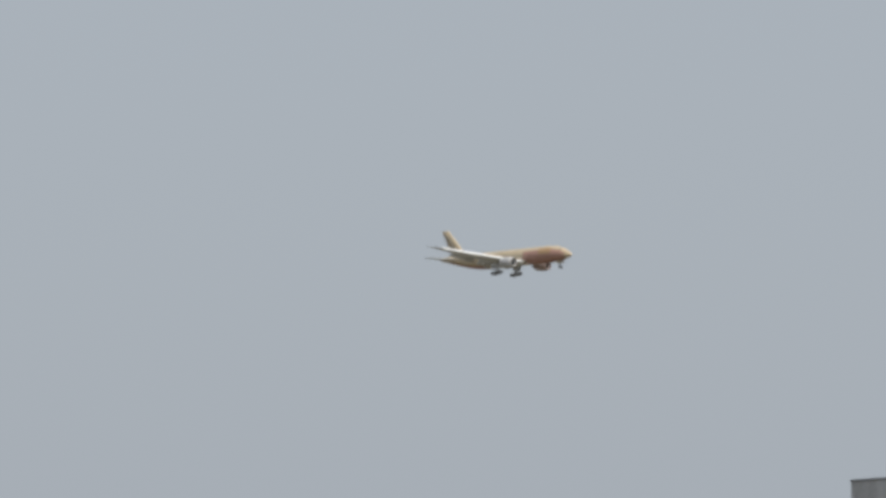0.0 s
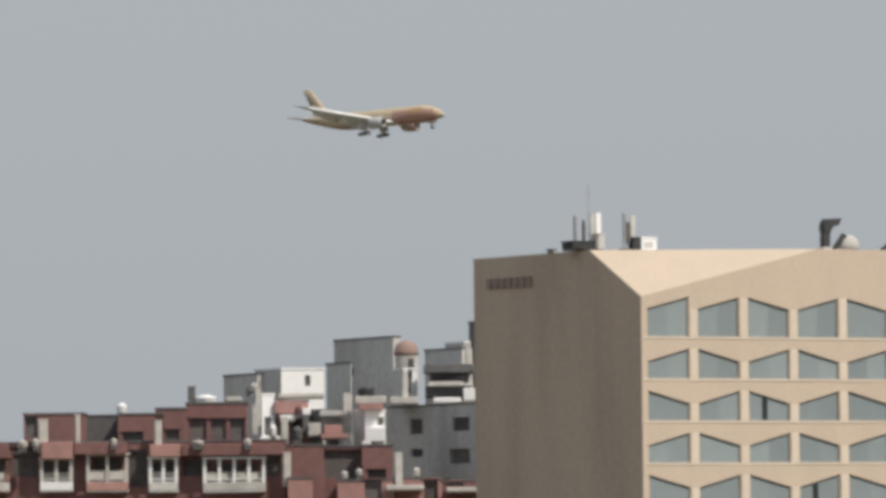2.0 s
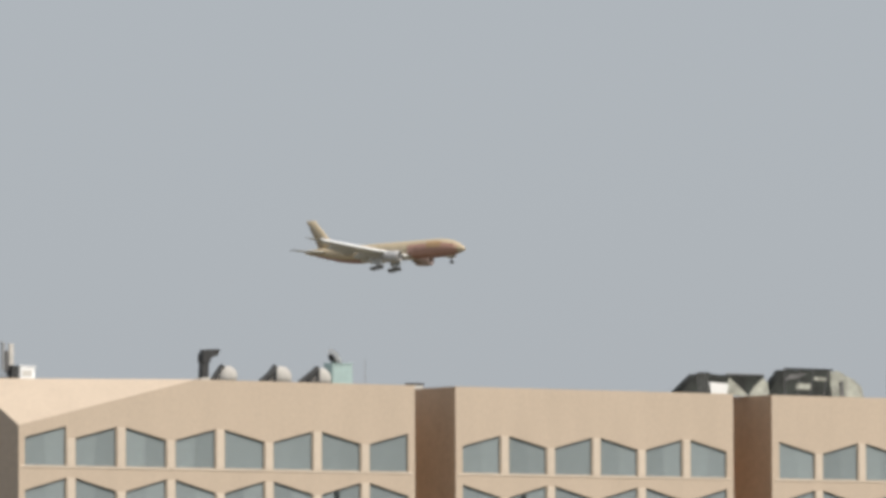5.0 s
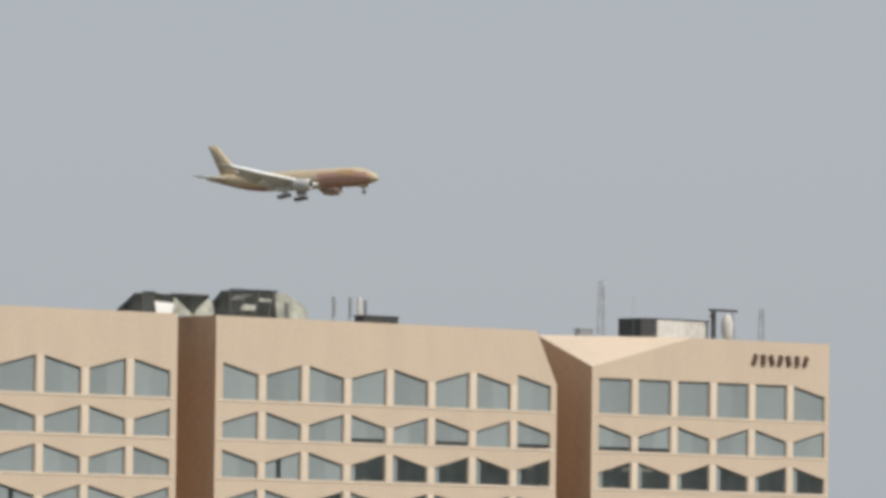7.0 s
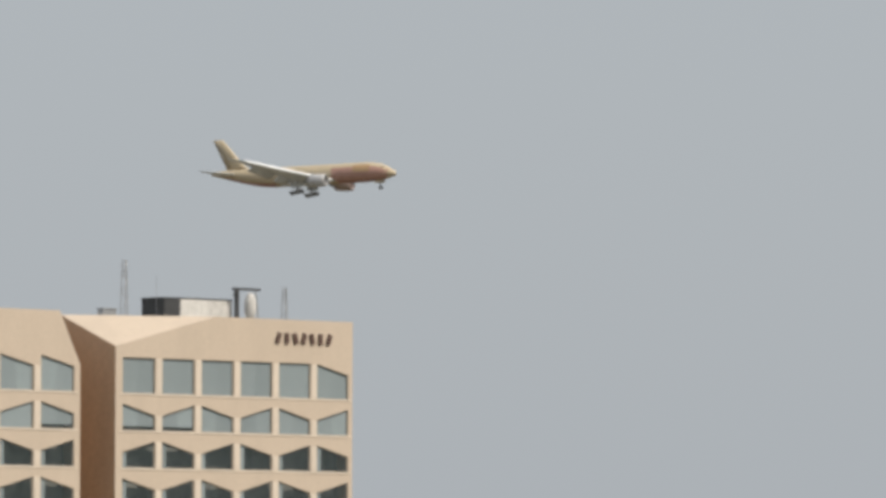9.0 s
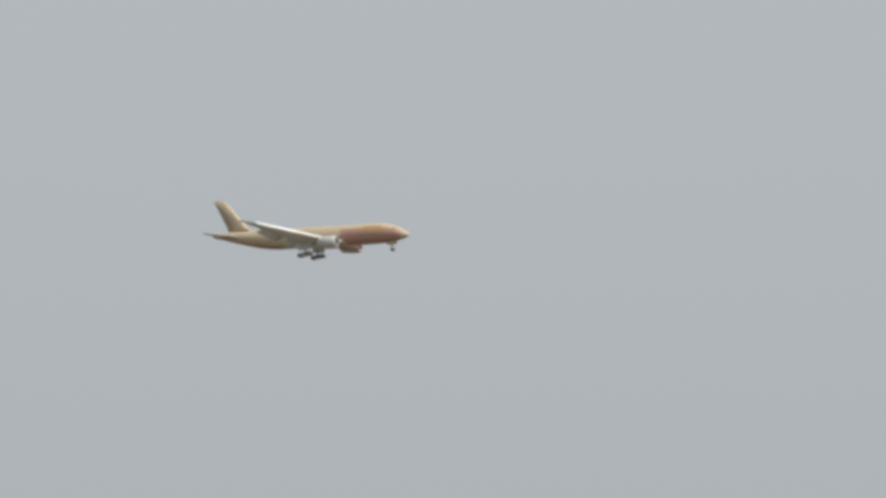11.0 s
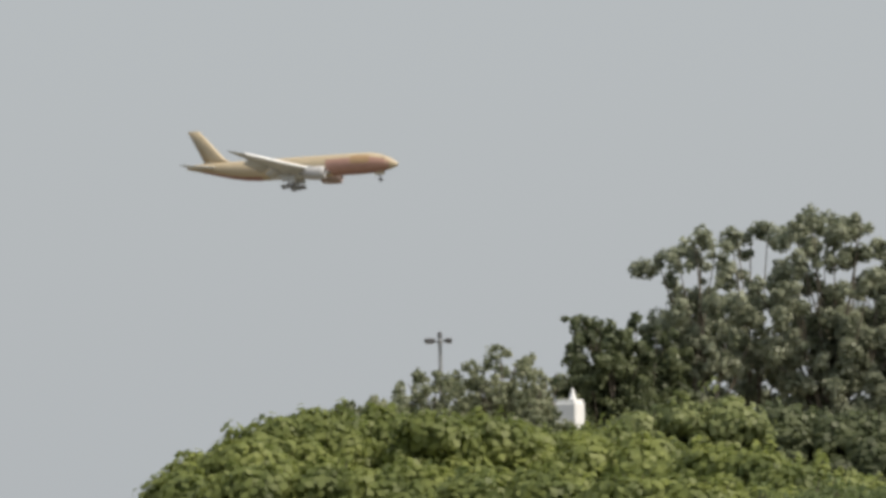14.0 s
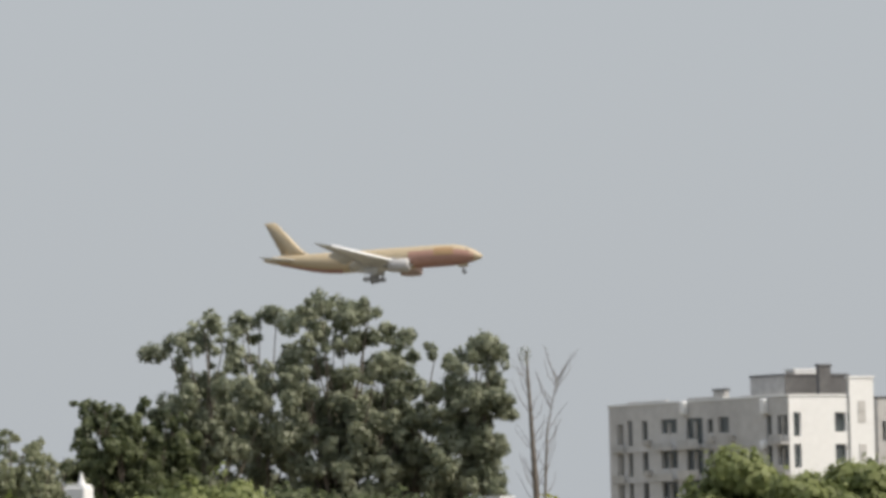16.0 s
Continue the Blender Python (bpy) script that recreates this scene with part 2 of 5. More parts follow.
def window_mesh(kind, left, right):
    """Frame or pane for an opening with a sloping top, its foot at the origin."""
    bm = bmesh.new()
    if kind == "pane":
        quad(bm, (0.02, 0.05, 0.02), (OPEN - 0.02, 0.05, 0.02), (OPEN - 0.02, 0.05, right - 0.02), (0.02, 0.05, left - 0.02))
    elif kind == "frame":
        w = 0.09
        outer = [(0, 0), (OPEN, 0), (OPEN, right), (0, left)]
        inner = [(w, w), (OPEN - w, w), (OPEN - w, right - w), (w, left - w)]
        for i in range(4):
            j = (i + 1) % 4
            a, b, c, d = outer[i], outer[j], inner[j], inner[i]
            quad(bm, (a[0], 0, a[1]), (b[0], 0, b[1]), (c[0], 0, c[1]), (d[0], 0, d[1]))
            quad(bm, (d[0], 0, d[1]), (c[0], 0, c[1]), (c[0], 0.1, c[1]), (d[0], 0.1, d[1]))
    else:
        # one hanging curtain, gathered in folds, from 0 to a share of the opening
        share = 0.52 if kind in ("curtain", "raised_curtain") else 0.34 if kind == "short_curtain" else 0.16
        foot = 0.42 if kind == "raised_curtain" else 0.06
        folds = int(share * 40)
        pts = [(0.05 + (OPEN * share - 0.05) * i / folds, 0.08 + 0.035 * (i % 2)) for i in range(folds + 1)]
        for p, q in zip(pts, pts[1:]):
            quad(bm, (p[0], p[1], foot), (q[0], q[1], foot), (q[0], q[1], left + (right - left) * q[0] / OPEN - 0.06), (p[0], p[1], left + (right - left) * p[0] / OPEN - 0.06))
    bm.normal_update()
    return bm


def section_wall(bm, number):
    """The front of one section, pierced by its windows."""
    s0, s1, first, count = SECTIONS[number]
    gap = (BAY - OPEN) / 2
    base = SILL - (ROWS - 1) * STOREY - 0.3
    end = s1 - 0.45 if number == 2 else s1
    edges = [s0] + [first + k * BAY - gap for k in range(1, count)] + [end]
    for row in range(ROWS):
        b = SILL - row * STOREY
        low, high = b - 0.3, (23.3 if row == 0 else b + STOREY - 0.3)
        for k in range(count):
            x0, x1 = edges[k], edges[k + 1]
            w0 = first + k * BAY
            w1 = min(w0 + OPEN, x1 - 0.12)
            le, ri = slants(number, k, row)
            hole = [(w0, b), (w1, b), (w1, b + ri), (w0, b + le)]
            rim = [(x0, low), (x1, low), (x1, high), (x0, 23.2 if number == 0 and row == 0 and k == 0 else high)]
            for i in range(4):
                j = (i + 1) % 4
                quad(bm, *[(p[0], 0, p[1]) for p in (rim[i], rim[j], hole[j], hole[i])])
                quad(bm, *[(p[0], y, p[1]) for p, y in ((hole[i], 0), (hole[j], 0), (hole[j], REVEAL), (hole[i], REVEAL))])
    quad(bm, (s0, 0, 0), (s1, 0, 0), (s1, 0, base), (s0, 0, base))
    top = [(s0, 23.3), (end, 23.3), (end, ROOF), (s0, ROOF)]
    if number == 0:
        top = [(s0, 23.2), (edges[1], 23.3), (s1, 23.3), (s1, ROOF), (16.93, ROOF), (s0, 23.22)]
    if number == 3:
        top = [(s0, 23.3), (s1, 23.3), (s1, ROOF), (131.5, ROOF), (s0, 24.2)]
    if number == 2:
        top = [(s0, 23.3), (end, 23.3), (112.8, ROOF), (s0, ROOF)]
        quad(bm, (end, 0, base), (s1, 0, base), (s1, 0, 22.5), (end, 0, 23.3))
    quad(bm, *[(x, 0, z) for x, z in top])


def make_hotel():
    hotel = thing("hotel", HOTEL, "cream rendered hotel block with rows of slant-topped windows", "building")
    for number, (s0, s1, first, count) in enumerate(SECTIONS):
        bm = bmesh.new()
        section_wall(bm, number)
        bm.normal_update()
        part("front_wall", bm, CREAM, hotel, "cream render with pentagonal window bays")
        # flanks, roof and the sloping corner cuts
        bm = bmesh.new()
        cut = {0: 23.22, 3: 24.2}.get(number, ROOF)
        deep = DEPTH if number == 0 else BACK
        if number in (0, 3):
            quad(bm, (s0, deep, 0), (s0, 0, 0), (s0, 0, cut), (s0, 7.25, ROOF), (s0, deep, ROOF))
        else:
            quad(bm, (s0, deep, 0), (s0, 0, 0), (s0, 0, ROOF), (s0, deep, ROOF))
        bm.normal_update()
        # only the end wall is plain tan; recess flanks have bounced light in their colour
        part("flank_wall", bm, TAN if number == 0 else SLOT_BOUNCE, hotel, "brown rendered flank wall in shade")
        bm = bmesh.new()
        deep = DEPTH if number == 3 else BACK
        if number == 2:
            quad(bm, (s1, 0, 0), (s1, deep, 0), (s1, deep, ROOF), (s1, 4.0, ROOF), (s1, 0, 22.5))
        else:
            quad(bm, (s1, 0, 0), (s1, deep, 0), (s1, deep, ROOF), (s1, 0, ROOF))
        bm.normal_update()
        part("flank_wall", bm, TAN if number == 0 else SLOT_BOUNCE, hotel, "brown rendered flank wall in shade")
        bm = bmesh.new()
        if number in (0, 3):
            e = 16.93 if number == 0 else 131.5
            quad(bm, (s0, 0, cut), (e, 0, ROOF), (s0, 7.25, ROOF))
            bm.normal_update()
            part("corner_slope", bm, CREAM, hotel, "sloping cream corner facet under the parapet")
            bm = bmesh.new()
            quad(bm, (e, 0, ROOF), (s1, 0, ROOF), (s1, DEPTH, ROOF), (s0, DEPTH, ROOF), (s0, 7.25, ROOF))
        elif number == 2:
            quad(bm, (s1, 0, 22.5), (s1, 4.0, ROOF), (112.8, 0, ROOF))
            quad(bm, (s0, 0, ROOF), (112.8, 0, ROOF), (s1, 4.0, ROOF), (s1, DEPTH, ROOF), (s0, DEPTH, ROOF))
        else:
            quad(bm, (s0, 0, ROOF), (s1, 0, ROOF), (s1, DEPTH, ROOF), (s0, DEPTH, ROOF))
        bm.normal_update()
        part("roof", bm, OFFWHITE, hotel)
    bm = a_box(0.4, 148.3, BACK, DEPTH - 0.1, 0, ROOF - 0.15)
    part("rear_wing", bm, TAN, hotel, "plain brown-tan rear block")
    for number, (s0, s1, first, count) in enumerate(SECTIONS):
        # an added panel close behind the windows, coloured as dim as the rooms
        part("dim_room_panel", a_box(s0 + 0.3, s1 - 0.5, 1.6, 2.0, 0.2, 23.0), ROOM_DIM, hotel)
    # windows
    cache = {}
    for number, (s0, s1, first, count) in enumerate(SECTIONS):
        for row in range(ROWS):
            for k in range(count):
                le, ri = slants(number, k, row)
                dark = (row == 2 and (number == 3 or (number == 2 and k >= 3))) or (row >= 3 and (number == 3 or (number == 2 and k >= 2)))
                key = (le, ri, dark)
                if key not in cache:
                    cache[key] = []
                    for kind, mat in (("frame", SASH), ("pane", PANE)):
                        me = bpy.data.meshes.new(kind)
                        b = window_mesh(kind, le, ri)
                        b.to_mesh(me)
                        b.free()
                        me.materials.append(mat)
                        cache[key].append(me)
                at = pose(first + k * BAY, REVEAL - 0.06, SILL - row * STOREY)
                w = shared("window", cache[key][0], hotel, at)
                shared("pane", cache[key][1], w, Matrix()).visible_shadow = False
                pick = (number * 7 + row * 11 + k * 5) % 9
                raised = row == 1 and ((number == 3 and k in (0, 1)) or (number == 2 and k in (3, 5, 7)))
                kinds = ("narrow_curtain",) if dark else ("raised_curtain", "raised_curtain") if raised else ("short_curtain", "curtain") if pick == 5 and row else ("curtain", "narrow_curtain") if pick == 7 and row == 2 else ("curtain", "curtain")
                for mirrored, kind in enumerate(kinds):
                    a, b = (ri, le) if mirrored else (le, ri)
                    if (kind, a, b) not in cache:
                        cache[kind, a, b] = bpy.data.meshes.new("curtain")
                        hung = window_mesh(kind, a, b)
                        hung.to_mesh(cache[kind, a, b])
                        hung.free()
                        cache[kind, a, b].materials.append(CURTAIN)
                    drape = shared("curtain", cache[kind, a, b], w, pose(OPEN if mirrored else 0, 0, 0))
                    if mirrored:
                        drape.scale = (-1, 1, 1)
    # sills
    sill = bpy.data.meshes.new("sill")
    b = a_box(-0.43, OPEN + 0.43, -0.05, REVEAL - 0.08, -0.14, 0.012, bevel=0.02)
    b.to_mesh(sill)
    b.free()
    sill.materials.append(TRIM)
    fins = {}
    for number, (s0, s1, first, count) in enumerate(SECTIONS):
        for row in range(ROWS):
            for k in range(count):
                z = SILL - row * STOREY
                shared("sill", sill, hotel, pose(first + k * BAY, 0, z))
                if k == 0:
                    continue
                tall = round(min(slants(number, k - 1, row)[1], slants(number, k, row)[0]) - 0.06, 2)
                if tall not in fins:
                    fins[tall] = bpy.data.meshes.new("mullion")
                    b = a_box(-BAY + OPEN + 0.08, -0.08, -0.045, 0.02, 0.02, tall, bevel=0.02)
                    b.to_mesh(fins[tall])
                    b.free()
                    fins[tall].materials.append(TRIM)
                shared("mullion", fins[tall], hotel, pose(first + k * BAY, 0, z))
    # lettering, as plain strokes
    for x0, y0, z0, dx, dy, dz, tall in ((138.95, -0.12, 25.0, 1.06, 0, 0.0, 0.95), (-0.12, 22.1, 24.6, 0, -0.98, 0.0, 0.85)):
        for i in range(7):
            x, y = x0 + i * dx, y0 + i * dy
            if dx:
                letter = a_box(-0.24, 0.24, y - 0.08, y + 0.1, -tall / 2, tall / 2, bevel=0.03)
                bmesh.ops.transform(letter, matrix=pose(x + 0.3, 0, z0 + tall / 2, 0, (22, 0, -20, 18, -14, 0, 22)[i], 0), verts=letter.verts)
            else:
                letter = a_box(x - 0.08, x + 0.1, y - 0.62, y, z0, z0 + tall, bevel=0.03)
            part("sign_stroke", letter, SIGN if dx else SIGN_PALER, hotel, "dark brown raised sign stroke")


SIGN = paint("dark_brown_sign", (0.10, 0.055, 0.045), 0.6, amount=0.1)
SIGN_PALER = paint("paler_brown_sign", (0.27, 0.205, 0.18), 0.7, amount=0.1)
make_hotel()


# ---- aircraft ----
def ring(x, zc, ry, rz, n=28):
    return [(-x, ry * math.cos(2 * math.pi * i / n), zc + rz * math.sin(2 * math.pi * i / n)) for i in range(n)]


HULL = ((0.0, 0.0, 0.06, 0.06), (0.25, 0.02, 0.45, 0.42), (0.8, 0.1, 0.9, 0.85), (1.8, 0.28, 1.45, 1.38), (3.2, 0.5, 1.98, 1.95), (5.2, 0.74, 2.5, 2.52),
        (7.5, 0.87, 2.88, 2.92), (10.5, 0.9, 3.1, 3.1), (18, 0.9, 3.1, 3.1), (26, 0.9, 3.1, 3.1), (34, 0.9, 3.1, 3.1), (41, 0.92, 3.1, 3.08),
        (45, 1.08, 3.02, 2.92), (49, 1.42, 2.72, 2.56), (53, 1.9, 2.25, 2.05), (57, 2.42, 1.6, 1.5), (60, 2.78, 0.95, 1.02), (62.2, 3.0, 0.35, 0.7), (62.9, 3.05, 0.08, 0.5))


def hull_at(x):
    """Centre height and half axes of the hull at x metres behind the nose."""
    for p, q in zip(HULL, HULL[1:]):
        if p[0] <= x <= q[0]:
            k = (x - p[0]) / (q[0] - p[0])
            return [p[i] + (q[i] - p[i]) * k for i in (1, 2, 3)]


def foil(sections):
    """A wing from sections of (leading point, chord, thickness), chord running aft."""
    shape = ((0, 0), (0.03, 0.35), (0.12, 0.75), (0.35, 1.0), (0.7, 0.55), (1.0, 0.03), (0.7, -0.25), (0.35, -0.6), (0.12, -0.55), (0.03, -0.3))
    return [[(x - c * u, y, z + th * w * 0.5) for u, w in shape] for (x, y, z), c, th in sections]


NEAR = -1


def make_aircraft():
    jet = thing("cargo_aircraft", pose(0, 0, 100), "yellow wide-body cargo jet with grey wings, wheels down", "aircraft")
    part("fuselage", loft([ring(*s) for s in HULL]), HAZED_YELLOW, jet, "yellow painted fuselage")
    # darker belly fairing between the wings
    part("belly_fairing", loft([ring(x, zc, ry, rz) for x, zc, ry, rz in ((19.5, -0.7, 0.6, 0.3), (22, -0.75, 2.7, 1.4), (27, -0.8, 3.25, 1.6), (34, -0.8, 3.2, 1.55), (38, -0.75, 2.4, 1.3), (41, -0.7, 0.6, 0.4))]), WING_GREY, jet, "pale grey belly fairing")
    for side in (-1, 1):
        wing = part("wing", loft(foil([((-19.5, side * 2.2, -1.2), 15.0, 1.9), ((-25.3, side * 10.4, 0.15), 9.6, 1.15), ((-32.5, side * 20.5, 2.15), 6.0, 0.6), ((-38.8, side * 28.6, 3.95), 2.8, 0.24), ((-41.9, side * 31.6, 4.55), 0.6, 0.06)])), WING_GREY, jet, "pale grey swept wing")
        for a, b in ((0.06, 0.30), (0.36, 0.68)):
            stations = []
            for k in (a, b):
                y = 3.2 + k * 27
                te = -34.4 - max(0, y - 10.4) * 0.42
                z = -1.2 + (y - 2.2) * 0.15 + (y / 32) ** 2 * 2.2
                stations.append(((te + 0.4, side * y, z - 0.25), 2.6 - k, 0.34))
            flap = loft([[(p[0], p[1], p[2] - (s[0][0] - p[0]) * 0.55) for p in r] for s, r in zip(stations, foil(stations))])
            part("flap", flap, WING_GREY, wing, "lowered landing flap")
        # drooped slat along the leading edge
        slat = []
        for x, y, z, c in ((-20.9, 4.2, -1.1, 1.5), (-24.6, 9.4, -0.05, 1.35), (-32.2, 20.2, 2.0, 0.8), (-38.2, 28.2, 3.7, 0.4)):
            slat.append([(x + 0.75, side * y, z - 0.42), (x + 0.55, side * y, z - 0.02), (x + 0.1, side * y, z + 0.33), (x - c * 0.6, side * y, z + 0.62), (x - c * 0.6, side * y, z + 0.5), (x + 0.1, side * y, z - 0.1)])
        part("slat", loft(slat), WHITE, wing, "bright white leading-edge slat")
        part("tailplane", loft(foil([((-52.8, side * 0.9, 2.4), 6.6, 0.7), ((-60.4, side * 10.4, 3.1), 2.2, 0.22)])), WING_GREY, jet, "grey horizontal tailplane")
        # engine
        cowl = ((18.5, 1.58, 0), (18.7, 1.8, 0), (19.6, 1.96, 0), (21.4, 1.98, 0.02), (23.2, 1.84, 0.05), (24.5, 1.54, 0.08), (24.6, 1.3, 0.08), (23.4, 1.2, 0.05), (19.4, 1.46, 0), (18.55, 1.52, 0))
        y = side * 9.75
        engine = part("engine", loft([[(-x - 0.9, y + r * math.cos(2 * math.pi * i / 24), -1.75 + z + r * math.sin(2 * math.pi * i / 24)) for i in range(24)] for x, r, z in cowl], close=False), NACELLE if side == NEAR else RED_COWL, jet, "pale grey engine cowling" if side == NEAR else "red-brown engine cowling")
        part("fan", a_tube((-20.8, y, -1.75), (-20.9, y, -1.75), 1.46, 1.46, 24), BLACK, engine)
        part("exhaust_cone", a_tube((-24.3, y, -1.7), (-27.3, y, -1.6), 1.0, 0.25, 16), STEEL, engine)
        pylon = loft(foil([((-21.5, y, -0.1), 7.5, 0.45), ((-24.0, y, 0.45), 5.5, 0.45)]))
        part("pylon", pylon, WING_GREY, engine)
        # main gear: a leg and a tilting six-wheel truck
        leg = part("main_gear_leg", a_tube((-31.2, side * 5.0, -1.2), (-31.4, side * 5.45, -4.5), 0.36, 0.3, 10), STEEL, jet)
        part("side_brace", a_tube((-30.0, side * 3.4, -1.8), (-31.3, side * 5.3, -3.6), 0.16, 0.14, 8), WING_GREY, leg)
        part("gear_door", a_box(-33.3, -29.4, side * 5.9 - 0.05, side * 5.9 + 0.05, -3.3, -1.5, bevel=0.02), WING_GREY, leg)
        part("truck_beam", a_tube((-29.6, side * 5.45, -4.25), (-33.2, side * 5.45, -4.75), 0.2, 0.2, 8), STEEL, leg)
        for k in (-1, 0, 1):
            for w in (-0.7, 0.7):
                c = Vector((-31.4 + 1.47 * k, side * 5.45 + w, -4.53 + 0.2 * k))
                part("wheel", a_tube(c - Vector((0, 0.25, 0)), c + Vector((0, 0.25, 0)), 0.67, 0.67, 18), HAZED_TYRE, leg)
        # livery and the belly's shading, as plain painted shapes that follow the skin: from, to, lowest and highest
        # angle
        for x0, x1, lo, hi, coat, words in ((2.4, 20.9, -52, 32, HAZED_RED, "salmon-red painted forward side"), (8.0, 13.6, 0, 46, ORANGE, "deep orange painted shape behind the cockpit"),
                                            (3.0, 19.4, -80, -48, BELLY_SHADE, "dark red stripe of painted belly shading"), (40.0, 58.0, -80, -42, BELLY_SHADE, "dark red stripe of painted belly shading")):
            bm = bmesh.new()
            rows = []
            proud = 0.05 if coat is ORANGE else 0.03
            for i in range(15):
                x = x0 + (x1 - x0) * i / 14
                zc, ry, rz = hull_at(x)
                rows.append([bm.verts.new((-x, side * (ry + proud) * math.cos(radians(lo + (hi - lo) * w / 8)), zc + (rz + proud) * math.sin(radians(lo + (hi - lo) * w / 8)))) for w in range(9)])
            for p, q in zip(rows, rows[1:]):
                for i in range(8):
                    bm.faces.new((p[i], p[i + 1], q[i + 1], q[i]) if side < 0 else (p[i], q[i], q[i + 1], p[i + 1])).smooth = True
            part("skin_patch", bm, coat, jet, words)
    part("tail_fin", loft([[(x, w, z) for x, w in ((le, 0), (le - 0.15 * (le - te), 0.32 * k), (te, 0.03), (le - 0.15 * (le - te), -0.32 * k))] for le, te, z, k in ((-48.0, -49.4, 3.9, 0.3), (-50.0, -57.8, 4.0, 1.3), (-51.7, -58.2, 5.2, 1.2), (-58.7, -62.2, 13.3, 0.6), (-59.5, -62.3, 13.5, 0.3))]), HAZED_YELLOW, jet, "tall swept yellow tail fin")
    leg = part("nose_gear_leg", a_tube((-5.9, 0, -1.2), (-5.5, 0, -4.1), 0.3, 0.24, 10), STEEL, jet)
    for w in (-0.42, 0.42):
        part("wheel", a_tube((-5.5, w - 0.18, -4.1), (-5.5, w + 0.18, -4.1), 0.54, 0.54, 18), HAZED_TYRE, leg)
    for w in (-0.7, 0.7):
        part("nose_gear_door", a_box(-7.2, -4.4, w - 0.04, w + 0.04, -2.6, -1.3, bevel=0.02), HAZED_YELLOW, leg)
    for k in range(4):
        for side in (-1, 1):
            a = 0.25 + 0.34 * k
            part("cockpit_window", a_box(-3.15 - 0.42 * k, -2.75 - 0.42 * k, side * (0.55 + 0.42 * k) - 0.1, side * (0.55 + 0.42 * k) + 0.1, 1.55 + 0.06 * k, 2.0 + 0.1 * k, bevel=0.03), GLASS_DARK, jet)
    return jet


AIRCRAFT = make_aircraft()


# ---- rooftop things on the hotel ----
def on_roof(name, s, depth, label, category, z=ROOF, group=""):
    return thing(name, HOTEL @ pose(s, depth, z), label, category, group)


def panel_antenna(s, depth, tall, width, mat):
    """A mobile-phone mast: a pole with long upright panels."""
    t = on_roof("panel_antenna", s, depth, "tall slim panel antenna on a steel pole", "antenna", group="roof antennas")
    part("pole", a_tube((0, 0, 0), (0, 0, tall), 0.05, 0.05, 8), STEEL, t)
    part("panel", a_box(-width / 2, width / 2, -0.3, -0.1, tall * 0.25, tall * 0.97, bevel=0.04), mat, t)
    for z in (0.35, 0.85):
        part("bracket", a_box(-0.06, 0.06, -0.14, 0.0, tall * z, tall * z + 0.08), STEEL, t)
    part("base_block", a_box(-0.3, 0.3, -0.3, 0.3, 0, 0.25, bevel=0.03), DARK_GREY, t)


def thin_mast(s, depth, tall, r=0.05, arms=0, lattice=0.0):
    t = on_roof("thin_mast", s, depth, "thin grey steel aerial mast", "antenna", group="roof aerials")
    if lattice:
        for k in range(3):
            a = k * 2.094
            p = Vector((lattice * math.cos(a), lattice * math.sin(a), 0))
            part("leg", a_tube(p, p * 0.55 + Vector((0, 0, tall)), r, r, 6), STEEL, t)
        for i in range(int(tall / 0.55)):
            k0 = 1 - 0.45 * i * 0.55 / tall
            a, b = i * 2.094, (i + 1) * 2.094
            part("rung", a_tube((lattice * k0 * math.cos(a), lattice * k0 * math.sin(a), i * 0.55), (lattice * k0 * math.cos(b), lattice * k0 * math.sin(b), i * 0.55 + 0.5), r * 0.6, r * 0.6, 5), STEEL, t)
    else:
        part("pole", a_tube((0, 0, 0), (0, 0, tall), r, r * 0.6, 6), STEEL, t)
    for i in range(arms):
        part("arm", a_tube((-0.35 + 0.06 * i, 0, tall * (0.75 + 0.08 * i)), (0.35 - 0.06 * i, 0, tall * (0.75 + 0.08 * i)), 0.025, 0.025, 5), STEEL, t)


def dish(s, depth, z, r, face=20):
    """A satellite dish: bowl, feed arms and a stand."""
    t = on_roof("satellite_dish", s, depth, "white satellite dish with a dark back on a stand", "dish", group="roof dishes")
    turn = pose(0, 0, z, 60, 0, face)
    rings = []
    for k in range(6):
        q = r * k / 5 + 0.02
        rings.append([turn @ Vector((q * math.cos(a * math.pi / 10), q * math.sin(a * math.pi / 10), 0.35 * q * q / r)) for a in range(20)])
    part("bowl", loft(rings, close=False), WHITE, t)
    part("back_plate", a_tube(turn @ Vector((0, 0, -0.12)), turn @ Vector((0, 0, -0.02)), r * 0.35, r * 0.6, 14), BLACK, t)
    part("feed", a_tube(turn @ Vector((r * 0.8, 0, 0.3 * r)), turn @ Vector((0, 0, r * 0.9)), 0.04, 0.04, 6), BLACK, t)
    part("stand", a_tube((0, 0, 0), (0, 0, z), 0.12, 0.08, 8), BLACK, t)
    part("foot", a_box(-0.4, 0.4, -0.4, 0.4, 0, 0.15, bevel=0.02), DARK_GREY, t)


